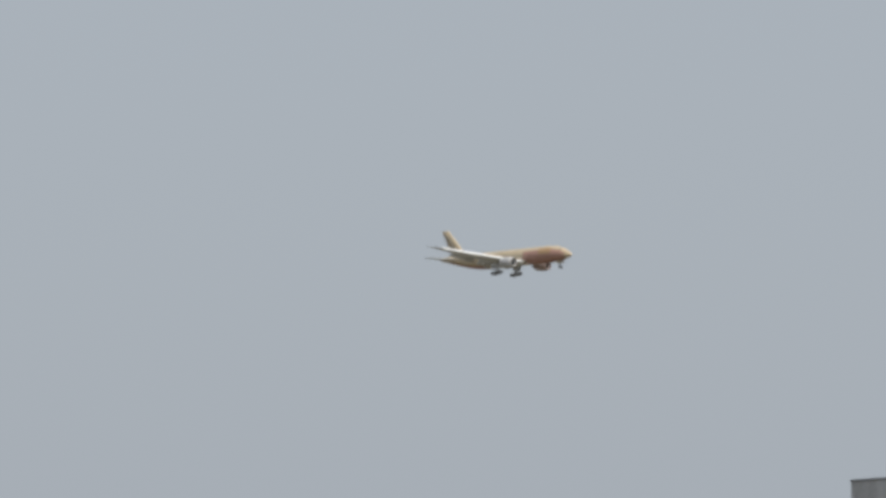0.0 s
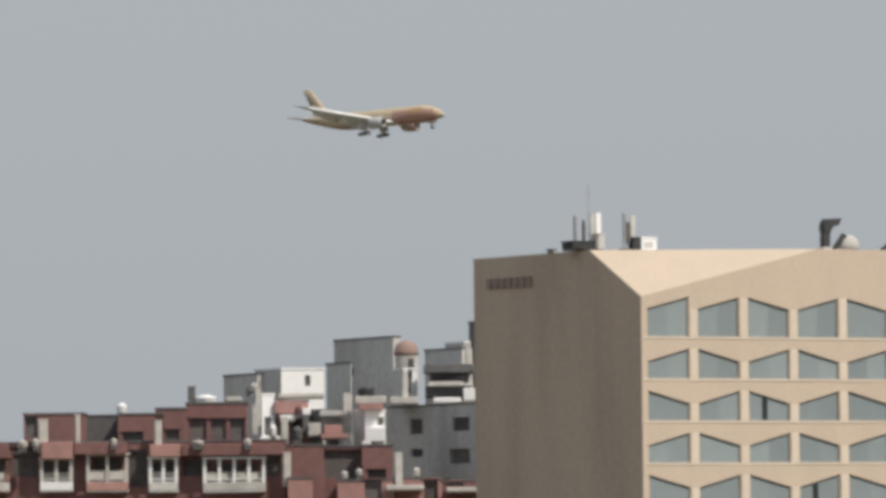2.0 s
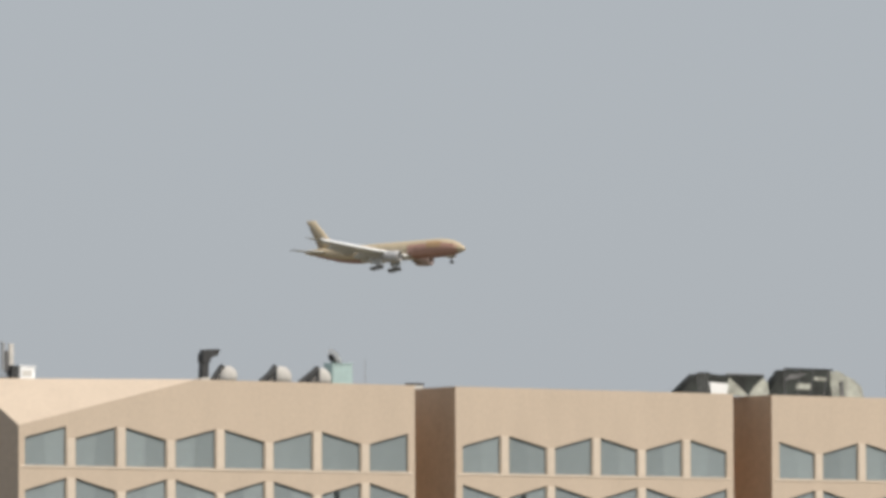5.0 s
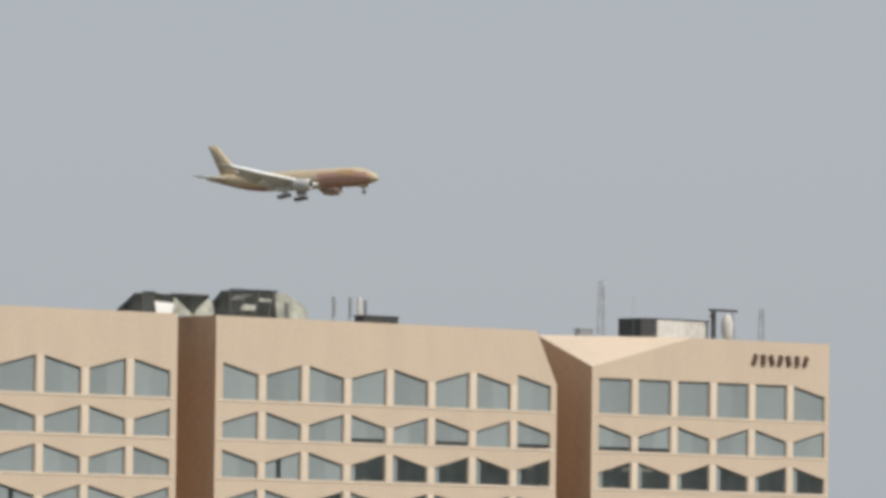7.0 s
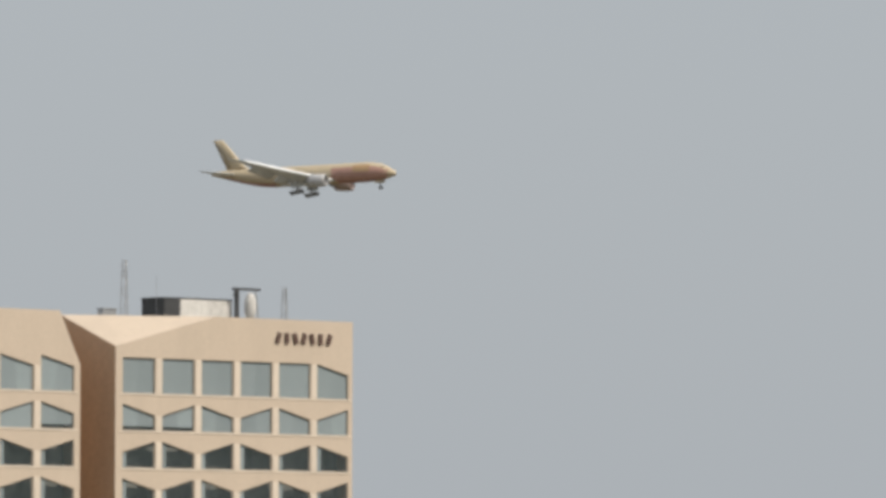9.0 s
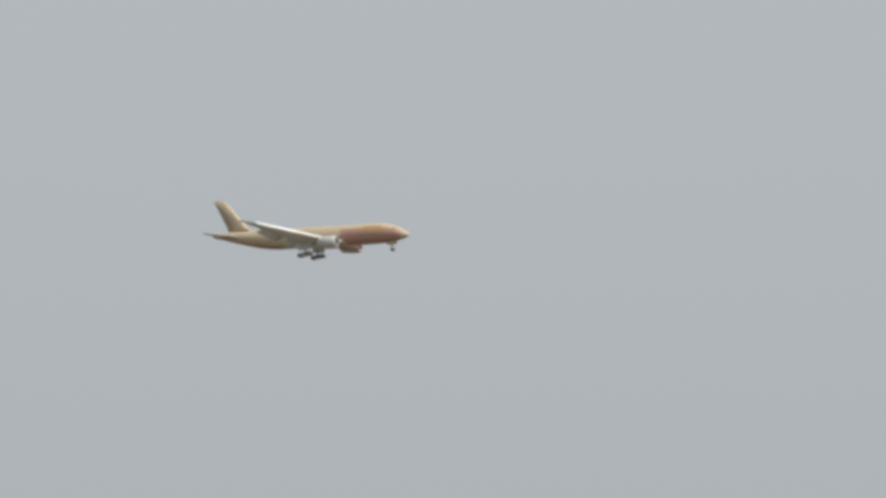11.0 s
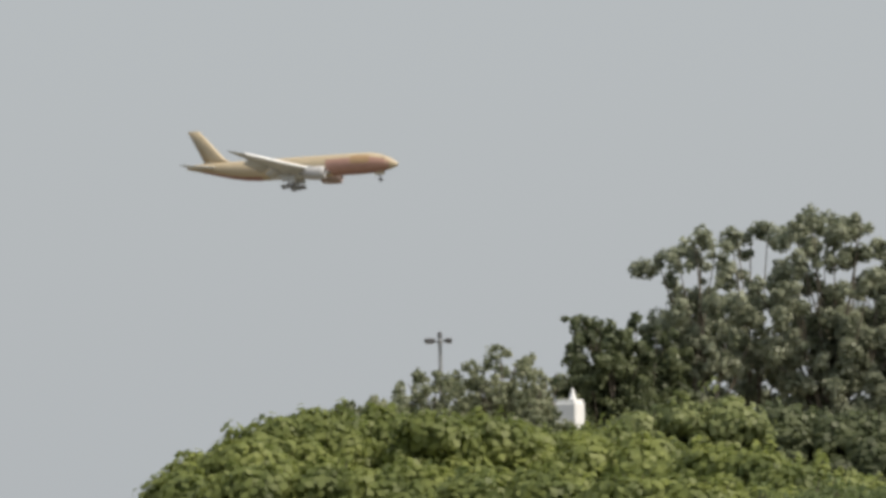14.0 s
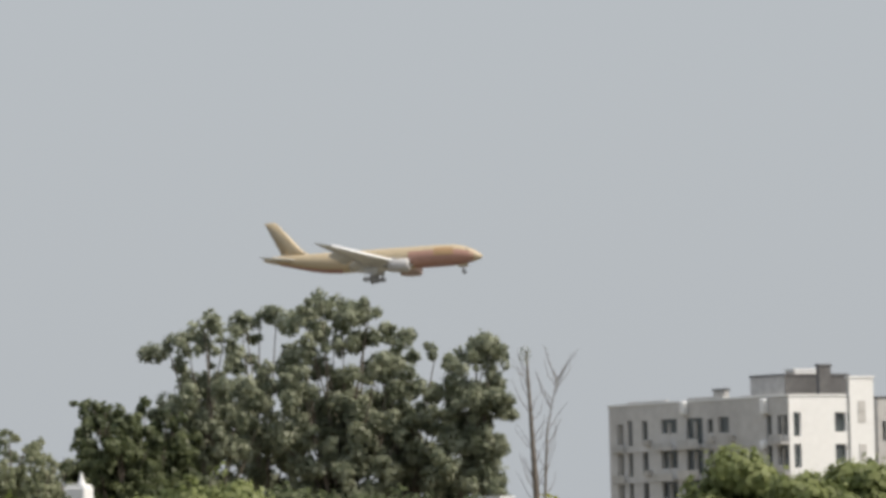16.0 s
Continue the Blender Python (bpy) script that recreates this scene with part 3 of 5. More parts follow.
def plant_box(s0, s1, depth, tall, mat, label, wide=1.6, cap=None):
    t = on_roof("roof_unit", s0, depth, label, "equipment", group="roof equipment")
    w = s1 - s0
    part("casing", a_box(0, w, 0, wide, 0.12, tall, bevel=0.05), mat, t)
    part("lid", a_box(-0.06, w + 0.06, -0.06, wide + 0.06, tall, tall + 0.1, bevel=0.02), cap or mat, t)
    for x in (0.05, w - 0.25):
        part("foot", a_box(x, x + 0.2, 0.1, wide - 0.1, 0, 0.12), DARK_GREY, t)
    for k in range(max(1, int(w / 1.2))):
        part("louvre", a_box(0.2 + k * 1.2, min(w - 0.1, 1.1 + k * 1.2), -0.03, 0.02, tall * 0.3, tall * 0.75, bevel=0.01), mat if mat is BLACK else STEEL if mat is STEEL else mat if mat is TEAL else OFFWHITE, t)


def prism(outline, y0, y1, sag=0.0):
    """An upright slab with an outline in x and z, its front leaning back by sag at the top."""
    top = max(z for x, z in outline)
    return loft([[(x, y0 + sag * z / top, z) for x, z in outline], [(x, y1, z) for x, z in outline]])


def awning(s0, s1, depth, tall, lean, kind):
    """A low roof shelter covered with dark and pale sheets, each of the three put together in its own way."""
    words = ("dark sloping roof shelter with a pale open end", "low roof shelter with two pale gable ends", "large dark roof shelter with a mottled pale end")[kind]
    t = on_roof("roof_shelter", s0, depth, words, "shelter", group="roof shelters")
    w = s1 - s0
    if kind == 1:
        part("roof_sheet", prism([(0.02 * w, 0.3 * tall), (0.98 * w, 0.3 * tall), (0.93 * w, tall), (0.06 * w, tall * 0.96)], 0.2, 1.4, 0.3), TARP, t, "dark roof sheet")
        part("valley_sheet", prism([(0.34 * w, 0.1 * tall), (0.60 * w, 0.1 * tall), (0.82 * w, 0.9 * tall), (0.14 * w, 0.88 * tall)], 0.12, 0.2, 0.2), TARP, t)
        part("gable", prism([(0, 0), (0.5 * w, 0), (0.26 * w, 0.5 * tall), (0.07 * w, 0.84 * tall)], 0.0, 0.18, 0.2), TARP_PALE, t, "pale gable sheet")
        part("gable", prism([(0.48 * w, 0), (w, 0), (0.97 * w, 0.6 * tall), (0.88 * w, 0.86 * tall), (0.68 * w, 0.5 * tall)], 0.02, 0.19, 0.2), TARP_PALE, t, "pale gable sheet")
        part("ridge", a_tube((0.05 * w, 0.5, tall), (0.94 * w, 0.5, tall), 0.06, 0.06, 6), STEEL, t)
        return
    e = 0.62 if kind == 0 else 0.66
    part("roof_sheet", prism([(0, 0), (e * w, 0), (e * w, 0.6 * tall), ((e + 0.02) * w, tall * 0.98), (lean, tall * 0.96)], 0.0, 1.6, 0.45), TARP, t, "dark sloping sheet")
    part("ridge", a_tube((lean, 0.45, tall), ((e + 0.04) * w, 0.45, tall), 0.07, 0.07, 6), TARP, t)
    for k in range(4):
        x = lean + (e * w - lean) * k / 3
        part("rib", a_tube((x * 0.86, -0.03, 0.1), (x, 0.43, tall), 0.045, 0.045, 6), DARK_GREY, t)
    if kind == 0:
        part("end_wall", prism([(e * w, 0), (0.97 * w, 0), (0.97 * w, 0.55 * tall), (e * w, 0.6 * tall)], 0.05, 1.3, 0.05), WHITE, t, "pale end wall")
        part("lean_to_sheet", prism([(e * w, 0.62 * tall), (w, 0.57 * tall), (0.94 * w, 0.9 * tall), ((e + 0.03) * w, 0.97 * tall)], 0.0, 1.3, 0.3), TARP, t, "dark lean-to sheet")
        return
    part("patch", prism([(0.30 * w, 0.30 * tall), (0.44 * w, 0.28 * tall), (0.46 * w, 0.48 * tall), (0.33 * w, 0.5 * tall)], 0.0, 0.3, 0.16), TARP_PALE, t, "pale patched sheet")
    part("patch", prism([(0.50 * w, 0.62 * tall), (0.62 * w, 0.60 * tall), (0.63 * w, 0.72 * tall), (0.51 * w, 0.74 * tall)], 0.06, 0.4, 0.22), TARP_PALE, t, "pale patched sheet")
    part("patch", prism([(0.2 * w, 0.6 * tall), (0.34 * w, 0.68 * tall), (0.44 * w, 0.86 * tall), (0.26 * w, 0.8 * tall)], 0.1, 0.45, 0.24), DARK_GREY, t)
    part("end_gable", prism([(e * w, 0), (0.8 * w, 0), (0.82 * w, 0.6 * tall), (0.80 * w, 0.9 * tall), (0.74 * w, 0.97 * tall), (0.67 * w, 0.86 * tall)], -0.05, 1.3, 0.4), TARP_PALE, t, "mottled pale end sheet")
    part("side_sheet", prism([(0.79 * w, 0), (w, 0), (0.985 * w, 0.42 * tall), (0.92 * w, 0.66 * tall), (0.81 * w, 0.86 * tall)], 0.1, 1.1, 0.3), TARP_PALE, t, "pale rounded side sheet")
    part("door_flap", prism([(0.745 * w, 0.02), (0.785 * w, 0.02), (0.78 * w, 0.62 * tall), (0.75 * w, 0.6 * tall)], -0.1, 0.1, 0.26), DARK_GREY, t)


def make_roof_things():
    for s, z, width, mat in ((-0.26, 30.01, 0.25, STEEL), (0.54, 29.67, 0.25, DARK_GREY), (1.30, 30.22, 0.32, OFFWHITE), (1.89, 30.32, 0.5, WHITE),
                             (4.42, 30.26, 0.25, STEEL), (5.18, 30.14, 0.45, OFFWHITE), (4.74, 29.59, 0.3, DARK_GREY)):
        panel_antenna(s, 9, z - ROOF, width, mat)
    s0, s1, z0, z1 = -0.8, 1.4, 27.22, 27.85
    plant_box(s0, s1, 8.4, z1 - ROOF, BLACK, "low black equipment cabinets under the antennas")
    s0, s1, z0, z1 = 1.35, 2.00, 27.21, 28.47
    plant_box(s0, s1, 8.0, z1 - ROOF, OFFWHITE, "small pale upright cabinet", 0.6)
    s0, s1, z0, z1 = 4.96, 5.60, 27.46, 28.22
    plant_box(s0, s1, 8.4, z1 - ROOF, BLACK, "small black equipment box", 0.7)
    s0, s1, z0, z1 = 5.77, 7.23, 27.43, 28.24
    plant_box(s0, s1, 8.4, z1 - ROOF, WHITE, "white air-conditioning box on the roof", 1.0)
    s, z = 1.77, 32.69
    thin_mast(s, 10, z - ROOF, 0.03, 3)
    s, z = -8.96, 26.73
    plant_box(0.5, 0.95, 13.5, 0.28, DARK_GREY, "small dark vent on the parapet", 0.7)
    # hooded cowl, domes and dishes
    s0, s1, z0, z1 = 20.16, 21.87, 27.66, 29.84
    t = on_roof("vent_cowl", s0, 4, "black bent vent cowl on a post", "vent")
    tall = z1 - ROOF
    part("duct", prism([(0.05, 0.0), (0.6, 0.0), (0.7, tall * 0.62), (0.1, tall * 0.62)], -0.3, 0.3), BLACK, t)
    part("hood", prism([(0.05, tall * 0.6), (0.75, tall * 0.6), (0.85, tall * 0.74), (1.5, tall * 0.8), (1.72, tall), (0.35, tall * 0.98), (0.1, tall * 0.84)], -0.4, 0.4), BLACK, t)
    part("flashing", a_box(-0.1, 0.75, -0.42, 0.42, 0.0, 0.35, bevel=0.04), OFFWHITE, t)
    part("strut", a_tube((0.9, 0, 0), (0.75, 0, tall * 0.7), 0.05, 0.05, 6), STEEL, t)
    for (s0, s1, z0, z1) in ((21.99, 23.89, 27.68, 28.54), (27.19, 29.27, 27.67, 28.63), (31.42, 33.24, 27.71, 28.58)):
        t = on_roof("roof_ventilator", (s0 + s1) / 2, 4.3, "white rounded roof ventilator with a dark side duct", "vent", group="roof ventilators")
        r, h = (s1 - s0) / 2, z1 - ROOF
        part("dome", loft([[(r * k * math.cos(a * 0.524), r * k * math.sin(a * 0.524), z * h) for a in range(12)] for k, z in ((0.9, 0.1), (1, 0.4), (0.85, 0.75), (0.45, 0.97), (0.05, 1.0))]), OFFWHITE, t)
        part("curb", a_tube((0, 0, 0), (0, 0, h * 0.12), r * 0.95, r * 0.95, 12), DARK_GREY, t)
        part("duct", a_tube((-r * 1.7, -0.2, 0.1), (-r * 0.5, -0.2, h * 0.95), 0.2, 0.3, 8), BLACK, t)
    for (s0, s1, z0, z1) in ((25.41, 26.86, 27.57, 28.25), (29.34, 31.14, 27.61, 28.48)):
        t = on_roof("cable_tray", s0, 3, "dark bent duct on the roof edge", "duct", group="roof ducts")
        part("duct", a_tube((0, 0, 0.15), (s1 - s0, 0, z1 - ROOF), 0.2, 0.25, 8), BLACK, t)
        part("post", a_box(s1 - s0 - 0.12, s1 - s0 + 0.12, -0.1, 0.1, 0, z1 - ROOF), BLACK, t)
    s, z = 33.68, 29.36
    dish(s, 4.5, z - ROOF, 0.8, 85)
    s0, s1, z0, z1 = 33.35, 35.40, 27.73, 28.92
    plant_box(s0, s1, 4, z1 - ROOF, TEAL, "pale green plastic water tank", 1.2)
    s, z = 36.65, 29.50
    thin_mast(s, 4, z - ROOF, 0.04)
    s0, s1, z0, z1 = 45.2, 46.4, 27.29, 27.5
    plant_box(s0, s1, 9.0, z1 - ROOF + 0.25, DARK_GREY, "low dark roof hatch above the recess", 1.0)
    # sheet shelters
    for (s0, s1, z0, z1), lean, kind in (((68.79, 74.32, 27.60, 29.03), 2.3, 0), ((73.95, 78.66, 27.70, 29.04), 1.7, 1), ((78.29, 89.2, 27.58, 29.62), 2.3, 2)):
        awning(s0, s1, 3, z1 - ROOF, lean, kind)
    for s, z, w in ((93.50, 29.60, 0.25), (95.37, 29.61, 0.25), (96.40, 29.64, 0.42), (97.11, 29.37, 0.2)):
        panel_antenna(s, 5, z - ROOF, w, OFFWHITE if w > 0.4 else STEEL)
    s0, s1, z0, z1 = 95.26, 99.34, 27.41, 27.85
    plant_box(s0, s1, 3, max(0.4, z1 - ROOF), BLACK, "low flat black panel on the roof", 1.2)
    # far end
    s, z = 126.00, 32.21
    thin_mast(s, 6, z - ROOF, 0.05, 0, 0.38)
    s, z = 129.89, 30.94
    thin_mast(s, 6, z - ROOF, 0.025)
    s, z = 144.92, 30.36
    thin_mast(s, 5, z - ROOF, 0.05, 0, 0.32)
    s0, s1, z0, z1 = 126.15, 127.80, 27.40, 27.91
    plant_box(s0, s1, 9, max(0.5, z1 - ROOF), STEEL, "small grey roof unit", 0.8)
    s0, s1, z0, z1 = 129.9, 131.91, 27.43, 28.90
    plant_box(s0, s1, 5, z1 - ROOF, BLACK, "black louvred plant room on the roof", 3.0)
    s0, s1, z0, z1 = 131.98, 138.42, 27.50, 28.93
    plant_box(s0, s1, 5.1, z1 - ROOF, OFFWHITE, "long pale plant room with a dark flat lid", 3.0, BLACK)
    s0, s1, z0, z1 = 137.87, 141.47, 27.54, 30.10
    t = on_roof("steel_gantry", s0, 4.5, "dark steel gantry frame beside the plant room", "frame")
    w, h = s1 - s0, z1 - ROOF
    part("post", a_box(0.35, 0.75, -0.15, 0.15, 0, h, bevel=0.03), BLACK, t)
    part("beam", a_box(0, w * 0.95, -0.15, 0.15, h - 0.22, h, bevel=0.03), BLACK, t)
    part("hanger", a_tube((0.1, 0, h * 0.75), (0.5, 0, h - 0.2), 0.08, 0.08, 6), BLACK, t)
    part("leg", a_tube((w * 0.9, 0, 0), (w * 0.8, 0, h - 0.1), 0.07, 0.07, 6), STEEL, t)
    part("tank", loft([[(w * 0.62 + 0.55 * k * math.cos(a * 0.524), 0.55 * k * math.sin(a * 0.524), z * h) for a in range(12)] for k, z in ((0.6, 0.05), (1, 0.25), (1, 0.6), (0.6, 0.8), (0.1, 0.86))]), OFFWHITE, t, "pale round tank")


make_roof_things()


# ---- houses ----
DISTRICT = pose(700 * math.sin(radians(3.335)), 700 * math.cos(radians(3.335)), 0, 0, 0, -(3.335))
GROVE = pose(260 * math.sin(radians(28.620)), 260 * math.cos(radians(28.620)), 0, 0, 0, -(28.620))
FLATS = pose(650 * math.sin(radians(33.534)), 650 * math.cos(radians(33.534)), 0, 0, 0, -(33.534))


def pierced(width, z0, z1, holes, deep=0.3):
    """An upright wall along x with rectangular openings and their reveals."""
    bm = bmesh.new()
    holes = [(max(0.02, a), min(width - 0.02, b), max(z0 + 0.02, c), min(z1 - 0.02, d)) for a, b, c, d in holes if b > 0.05 and a < width - 0.05 and d > z0 + 0.05]
    xs = sorted({0, width, *[h[0] for h in holes], *[h[1] for h in holes]})
    zs = sorted({z0, z1, *[h[2] for h in holes], *[h[3] for h in holes]})
    for x0, x1 in zip(xs, xs[1:]):
        for a, b in zip(zs, zs[1:]):
            cx, cz = (x0 + x1) / 2, (a + b) / 2
            if not any(h[0] < cx < h[1] and h[2] < cz < h[3] for h in holes):
                quad(bm, (x0, 0, a), (x1, 0, a), (x1, 0, b), (x0, 0, b))
    for a, b, c, d in holes:
        for p, q in (((a, c), (b, c)), ((b, c), (b, d)), ((b, d), (a, d)), ((a, d), (a, c))):
            quad(bm, (p[0], 0, p[1]), (q[0], 0, q[1]), (q[0], deep, q[1]), (p[0], deep, p[1]))
    bmesh.ops.remove_doubles(bm, verts=bm.verts, dist=0.001)
    bmesh.ops.recalc_face_normals(bm, faces=bm.faces)
    return bm, holes


def block(where, uc, v, width, depth, z1, front, flank, label, holes=(), side_holes=(), turn=28.0, parapet=0.35, name="house", glazed=False, z0=0.0):
    """A flat-roofed block; its near upright corner at uc, v, the front running away to the right."""
    h = thing(name, where @ pose(uc, v, 0, 0, 0, turn), label, "building", "houses of the quarter" if name == "house" else "")
    bm, made = pierced(width, z0, z1, holes)
    part("front_wall", bm, front, h)
    for a, b, c, d in made:
        w = part("window", a_box(a, b, 0.3, 0.36, c, d), HOLE if name == "house" and not glazed else GLASS_DARK, h)
        if name == "house" and b - a > 0.9:
            part("lintel", a_box(a - 0.15, b + 0.15, -0.18, 0.02, d + 0.02, d + 0.12), flank, w)
    bm, made = pierced(depth, z0, z1, [(depth - b, depth - a, c, d) for a, b, c, d in side_holes])
    bmesh.ops.transform(bm, matrix=pose(0, depth, 0, 0, 0, -90), verts=bm.verts)
    part("flank_wall", bm, flank, h)
    for a, b, c, d in made:
        part("window", a_box(0.3, 0.36, depth - b, depth - a, c, d), HOLE if name == "house" else GLASS_DARK, h)
    bm = bmesh.new()
    quad(bm, (width, 0, z0), (width, depth, z0), (width, depth, z1), (width, 0, z1))
    quad(bm, (width, depth, z0), (0, depth, z0), (0, depth, z1), (width, depth, z1))
    part("rear_wall", bm, flank, h)
    part("roof", a_box(0.05, width - 0.05, 0.05, depth - 0.05, z1 - parapet - 0.2, z1 - parapet), DARK_GREY, h)
    rim = bmesh.new()
    for a in ((-0.08, width + 0.08, -0.08, 0.12), (-0.08, width + 0.08, depth - 0.12, depth + 0.08), (-0.08, 0.12, 0.12, depth - 0.12), (width - 0.12, width + 0.08, 0.12, depth - 0.12)):
        box(rim, *a, z1 - 0.16, z1 + 0.02)
    part("coping", rim, DARK_GREY if front is not WHITE else WHITE, h)
    return h


def balcony(h, a, b, c, d, rail, post, out=1.3):
    """A framed balcony on a front: slab, parapet, posts and a canopy."""
    bal = part("balcony", a_box(a, b, -out, 0, c - 0.15, c, bevel=0.02), post, h, "projecting balcony with a solid parapet")
    part("parapet", a_box(a, b, -out - 0.06, -out + 0.08, c, c + 0.75, bevel=0.03), rail, bal)
    part("canopy", a_box(a - 0.1, b + 0.1, -out - 0.15, 0, d - 0.22, d, bevel=0.03), post, bal)
    part("handrail", a_box(a, b, -out - 0.02, -out + 0.06, c + 1.0, c + 1.1), post, bal)
    part("rear_panel", a_box(a + 0.2, b - 0.2, -0.12, -0.04, c + 0.1, c + 0.55 * (d - c)), OFFWHITE, bal)
    if b - a > 3.5:
        for x in (a + 0.3, (a + b) / 2 + 0.2):
            part("screen", a_box(x, x + (b - a) * 0.34, -out + 0.1, -out + 0.16, c + 0.75, c + 0.75 + 0.4 * (d - c - 0.97), bevel=0.01), OFFWHITE, bal)
    n = 2 if b - a < 2.5 else 3 if b - a < 4.5 else 5
    for k in range(n):
        x = a + (b - a - 0.3) * k / (n - 1)
        part("post", a_box(x, x + 0.3, -out, -out + 0.25, c + 0.75, d - 0.22), post, bal)


def pillar(where, u0, u1, z0, z1, v, mat=OFFWHITE):
    t = thing("chimney_stack", where @ pose((u0 + u1) / 2, v, z0, 0, 0, 10), "pale rendered upright stack on a terrace", "chimney", "pale stacks")
    w = (u1 - u0) / 2
    part("shaft", a_box(-w, w, -w, w, -1.0, z1 - z0, bevel=0.05), mat, t)
    part("cap", a_box(-w - 0.05, w + 0.05, -w - 0.05, w + 0.05, z1 - z0, z1 - z0 + 0.12, bevel=0.02), mat, t)


def tank(where, u0, u1, z0, z1, v, mat=WHITE):
    t = thing("water_tank", where @ pose((u0 + u1) / 2, v, z0), "small round roof water tank", "tank", "roof water tanks")
    r, h = (u1 - u0) / 2, z1 - z0
    part("barrel", loft([[(r * k * math.cos(a * 0.524), r * k * math.sin(a * 0.524), z * h) for a in range(12)] for k, z in ((0.85, 0), (1, 0.06), (0.96, 0.3), (1, 0.34), (0.96, 0.6), (1, 0.64), (0.9, 0.8), (0.4, 0.93), (0.35, 1.0))]), mat, t)
    part("stand", a_box(-r * 0.8, r * 0.8, -r * 0.8, r * 0.8, -0.4, 0.0), DARK_GREY, t)


def around(u, base=-54.28):
    """From the district's own line to the terrace wall's."""
    return u - base


def hole(u0, u1, z0, z1):
    return (around(u0), around(u1), z0, z1)


HOLES_ROW = [hole(*b) for b in (
    (-39.40, -36.92, 8.46, 13.02), (-36.07, -34.00, 11.22, 12.88), (-33.59, -31.93, 11.19, 12.64), (-31.62, -29.34, 11.06, 13.80), (-28.94, -26.35, 9.99, 12.37), (-24.27, -21.68, 11.12, 12.67),
    (-21.06, -19.35, 10.00, 13.42), (-18.89, -16.72, 9.97, 12.25), (-16.09, -13.66, 10.97, 12.42), (-13.15, -9.27, 9.89, 11.96), (-8.63, -7.08, 10.94, 13.37), (-3.56, 0.07, 10.60, 13.19),
    (0.82, 2.64, 9.52, 11.49), (-50.16, -47.58, 9.63, 12.99), (-46.02, -42.92, 9.58, 12.94))]
ROW = block(DISTRICT, -54.28, -25, around(-6.65), 14, 14.25, RED, RED, "long red-brown rendered terrace of flats with balconies", holes=HOLES_ROW, turn=0.0, parapet=0.9)
for u0, u1, z0, z1, rail, post in (
        (-36.34, -31.89, 9.75, 12.95, OFFWHITE, PINK), (-29.10, -26.10, 9.77, 12.77, WHITE, OFFWHITE), (-24.86, -21.03, 9.71, 13.12, PINK, OFFWHITE),
        (-19.17, -16.49, 9.65, 12.75, OFFWHITE, WHITE), (-14.2, -8.5, 9.57, 12.67, OFFWHITE, WHITE), (-46.47, -42.85, 9.88, 13.08, OFFWHITE, PINK)):
    balcony(ROW, around(u0), around(u1), z0, z1, rail, post)
# coloured parapet panels in front of the terrace
for u0, u1, z0, z1, m in ((-28.95, -26.06, 12.65, 14.20, PINK), (-25.95, -21.20, 13.02, 14.10, RED), (-19.03, -16.24, 12.74, 13.87, PINK), (-16.14, -6.89, 12.77, 13.80, RED), (-40.73, -31.95, 12.76, 14.11, RED),
                          (-43.83, -40.93, 12.94, 14.08, PINK)):
    part("parapet_panel", a_box(around(u0), around(u1), -1.9, 0.1, z0, z1, bevel=0.05), m, ROW, "rendered parapet panel")
for u0, u1, z0, z1 in ((-6.89, -6.22, 10.83, 12.89), (3.31, 3.98, 10.60, 12.76), (-29.22, -28.40, 14.21, 16.17), (-18.59, -17.97, 13.98, 15.94), (-41.30, -40.68, 14.36, 16.32), (-25.83, -25.41, 15.11, 16.57)):
    pillar(DISTRICT, u0, u1, z0, z1, -26)
# penthouses on the terrace; the second one's shaded left face is a dark opening
for (u0, u1, z0, z1), holes in (((-54.67, -40.69, 14.36, 17.34), ((-48.93, -45.80, 14.57, 16.86), (-44.87, -43.10, 14.32, 15.46))),
                                ((-30.83, -25.25, 14.12, 16.99), ((-30.67, -29.57, 14.67, 16.75),)),
                                ((-22.12, -17.94, 14.02, 16.89), ((-21.71, -19.83, 14.03, 15.18),)),
                                ((-18.68, -15.95, 14.06, 17.36), ((-17.74, -16.48, 14.32, 15.37),))):
    block(DISTRICT, u0, -20, u1 - u0, 7, z1, RED, RED, "red-brown penthouse room on the terrace roof", holes=[(a - u0, b - u0, c, d) for a, b, c, d in holes], turn=0.0, parapet=0.2, z0=12.0)
# a dark block added for the shade in the gap between two penthouses
(u0, u1, z0, z1) = -25.58, -22.10, 14.18, 16.91
block(DISTRICT, u0, -14, u1 - u0, 5, z1, DARK_GREY, DARK_GREY, "recess between penthouses, filled by a block as dark as its shade", turn=0.0, parapet=0.2, z0=12.0)
(u0, u1, z0, z1) = -15.99, -10.31, 14.04, 17.94
block(DISTRICT, u0, -14, u1 - u0, 6, z1, RED, RED, "red-banded grey terrace house with dark windows", holes=[(a - u0, b - u0, c, d) for a, b, c, d in ((-15.68, -14.10, 14.49, 16.49), (-13.68, -12.26, 14.46, 16.46), (-11.89, -10.52, 14.44, 16.44))], turn=0.0, parapet=0.2, z0=12.0)
for u0, u1, z0, z1 in ((-15.80, -15.17, 17.01, 19.39),):
    pillar(DISTRICT, u0, u1, z0, z1, -12, DARK_GREY)
for u0, u1, z0, z1 in ((-22.50, -21.55, 16.99, 18.05), (-15.24, -13.11, 17.75, 18.70), (-45.77, -44.92, 17.34, 18.34)):
    tank(DISTRICT, u0, u1, z0, z1, -12)
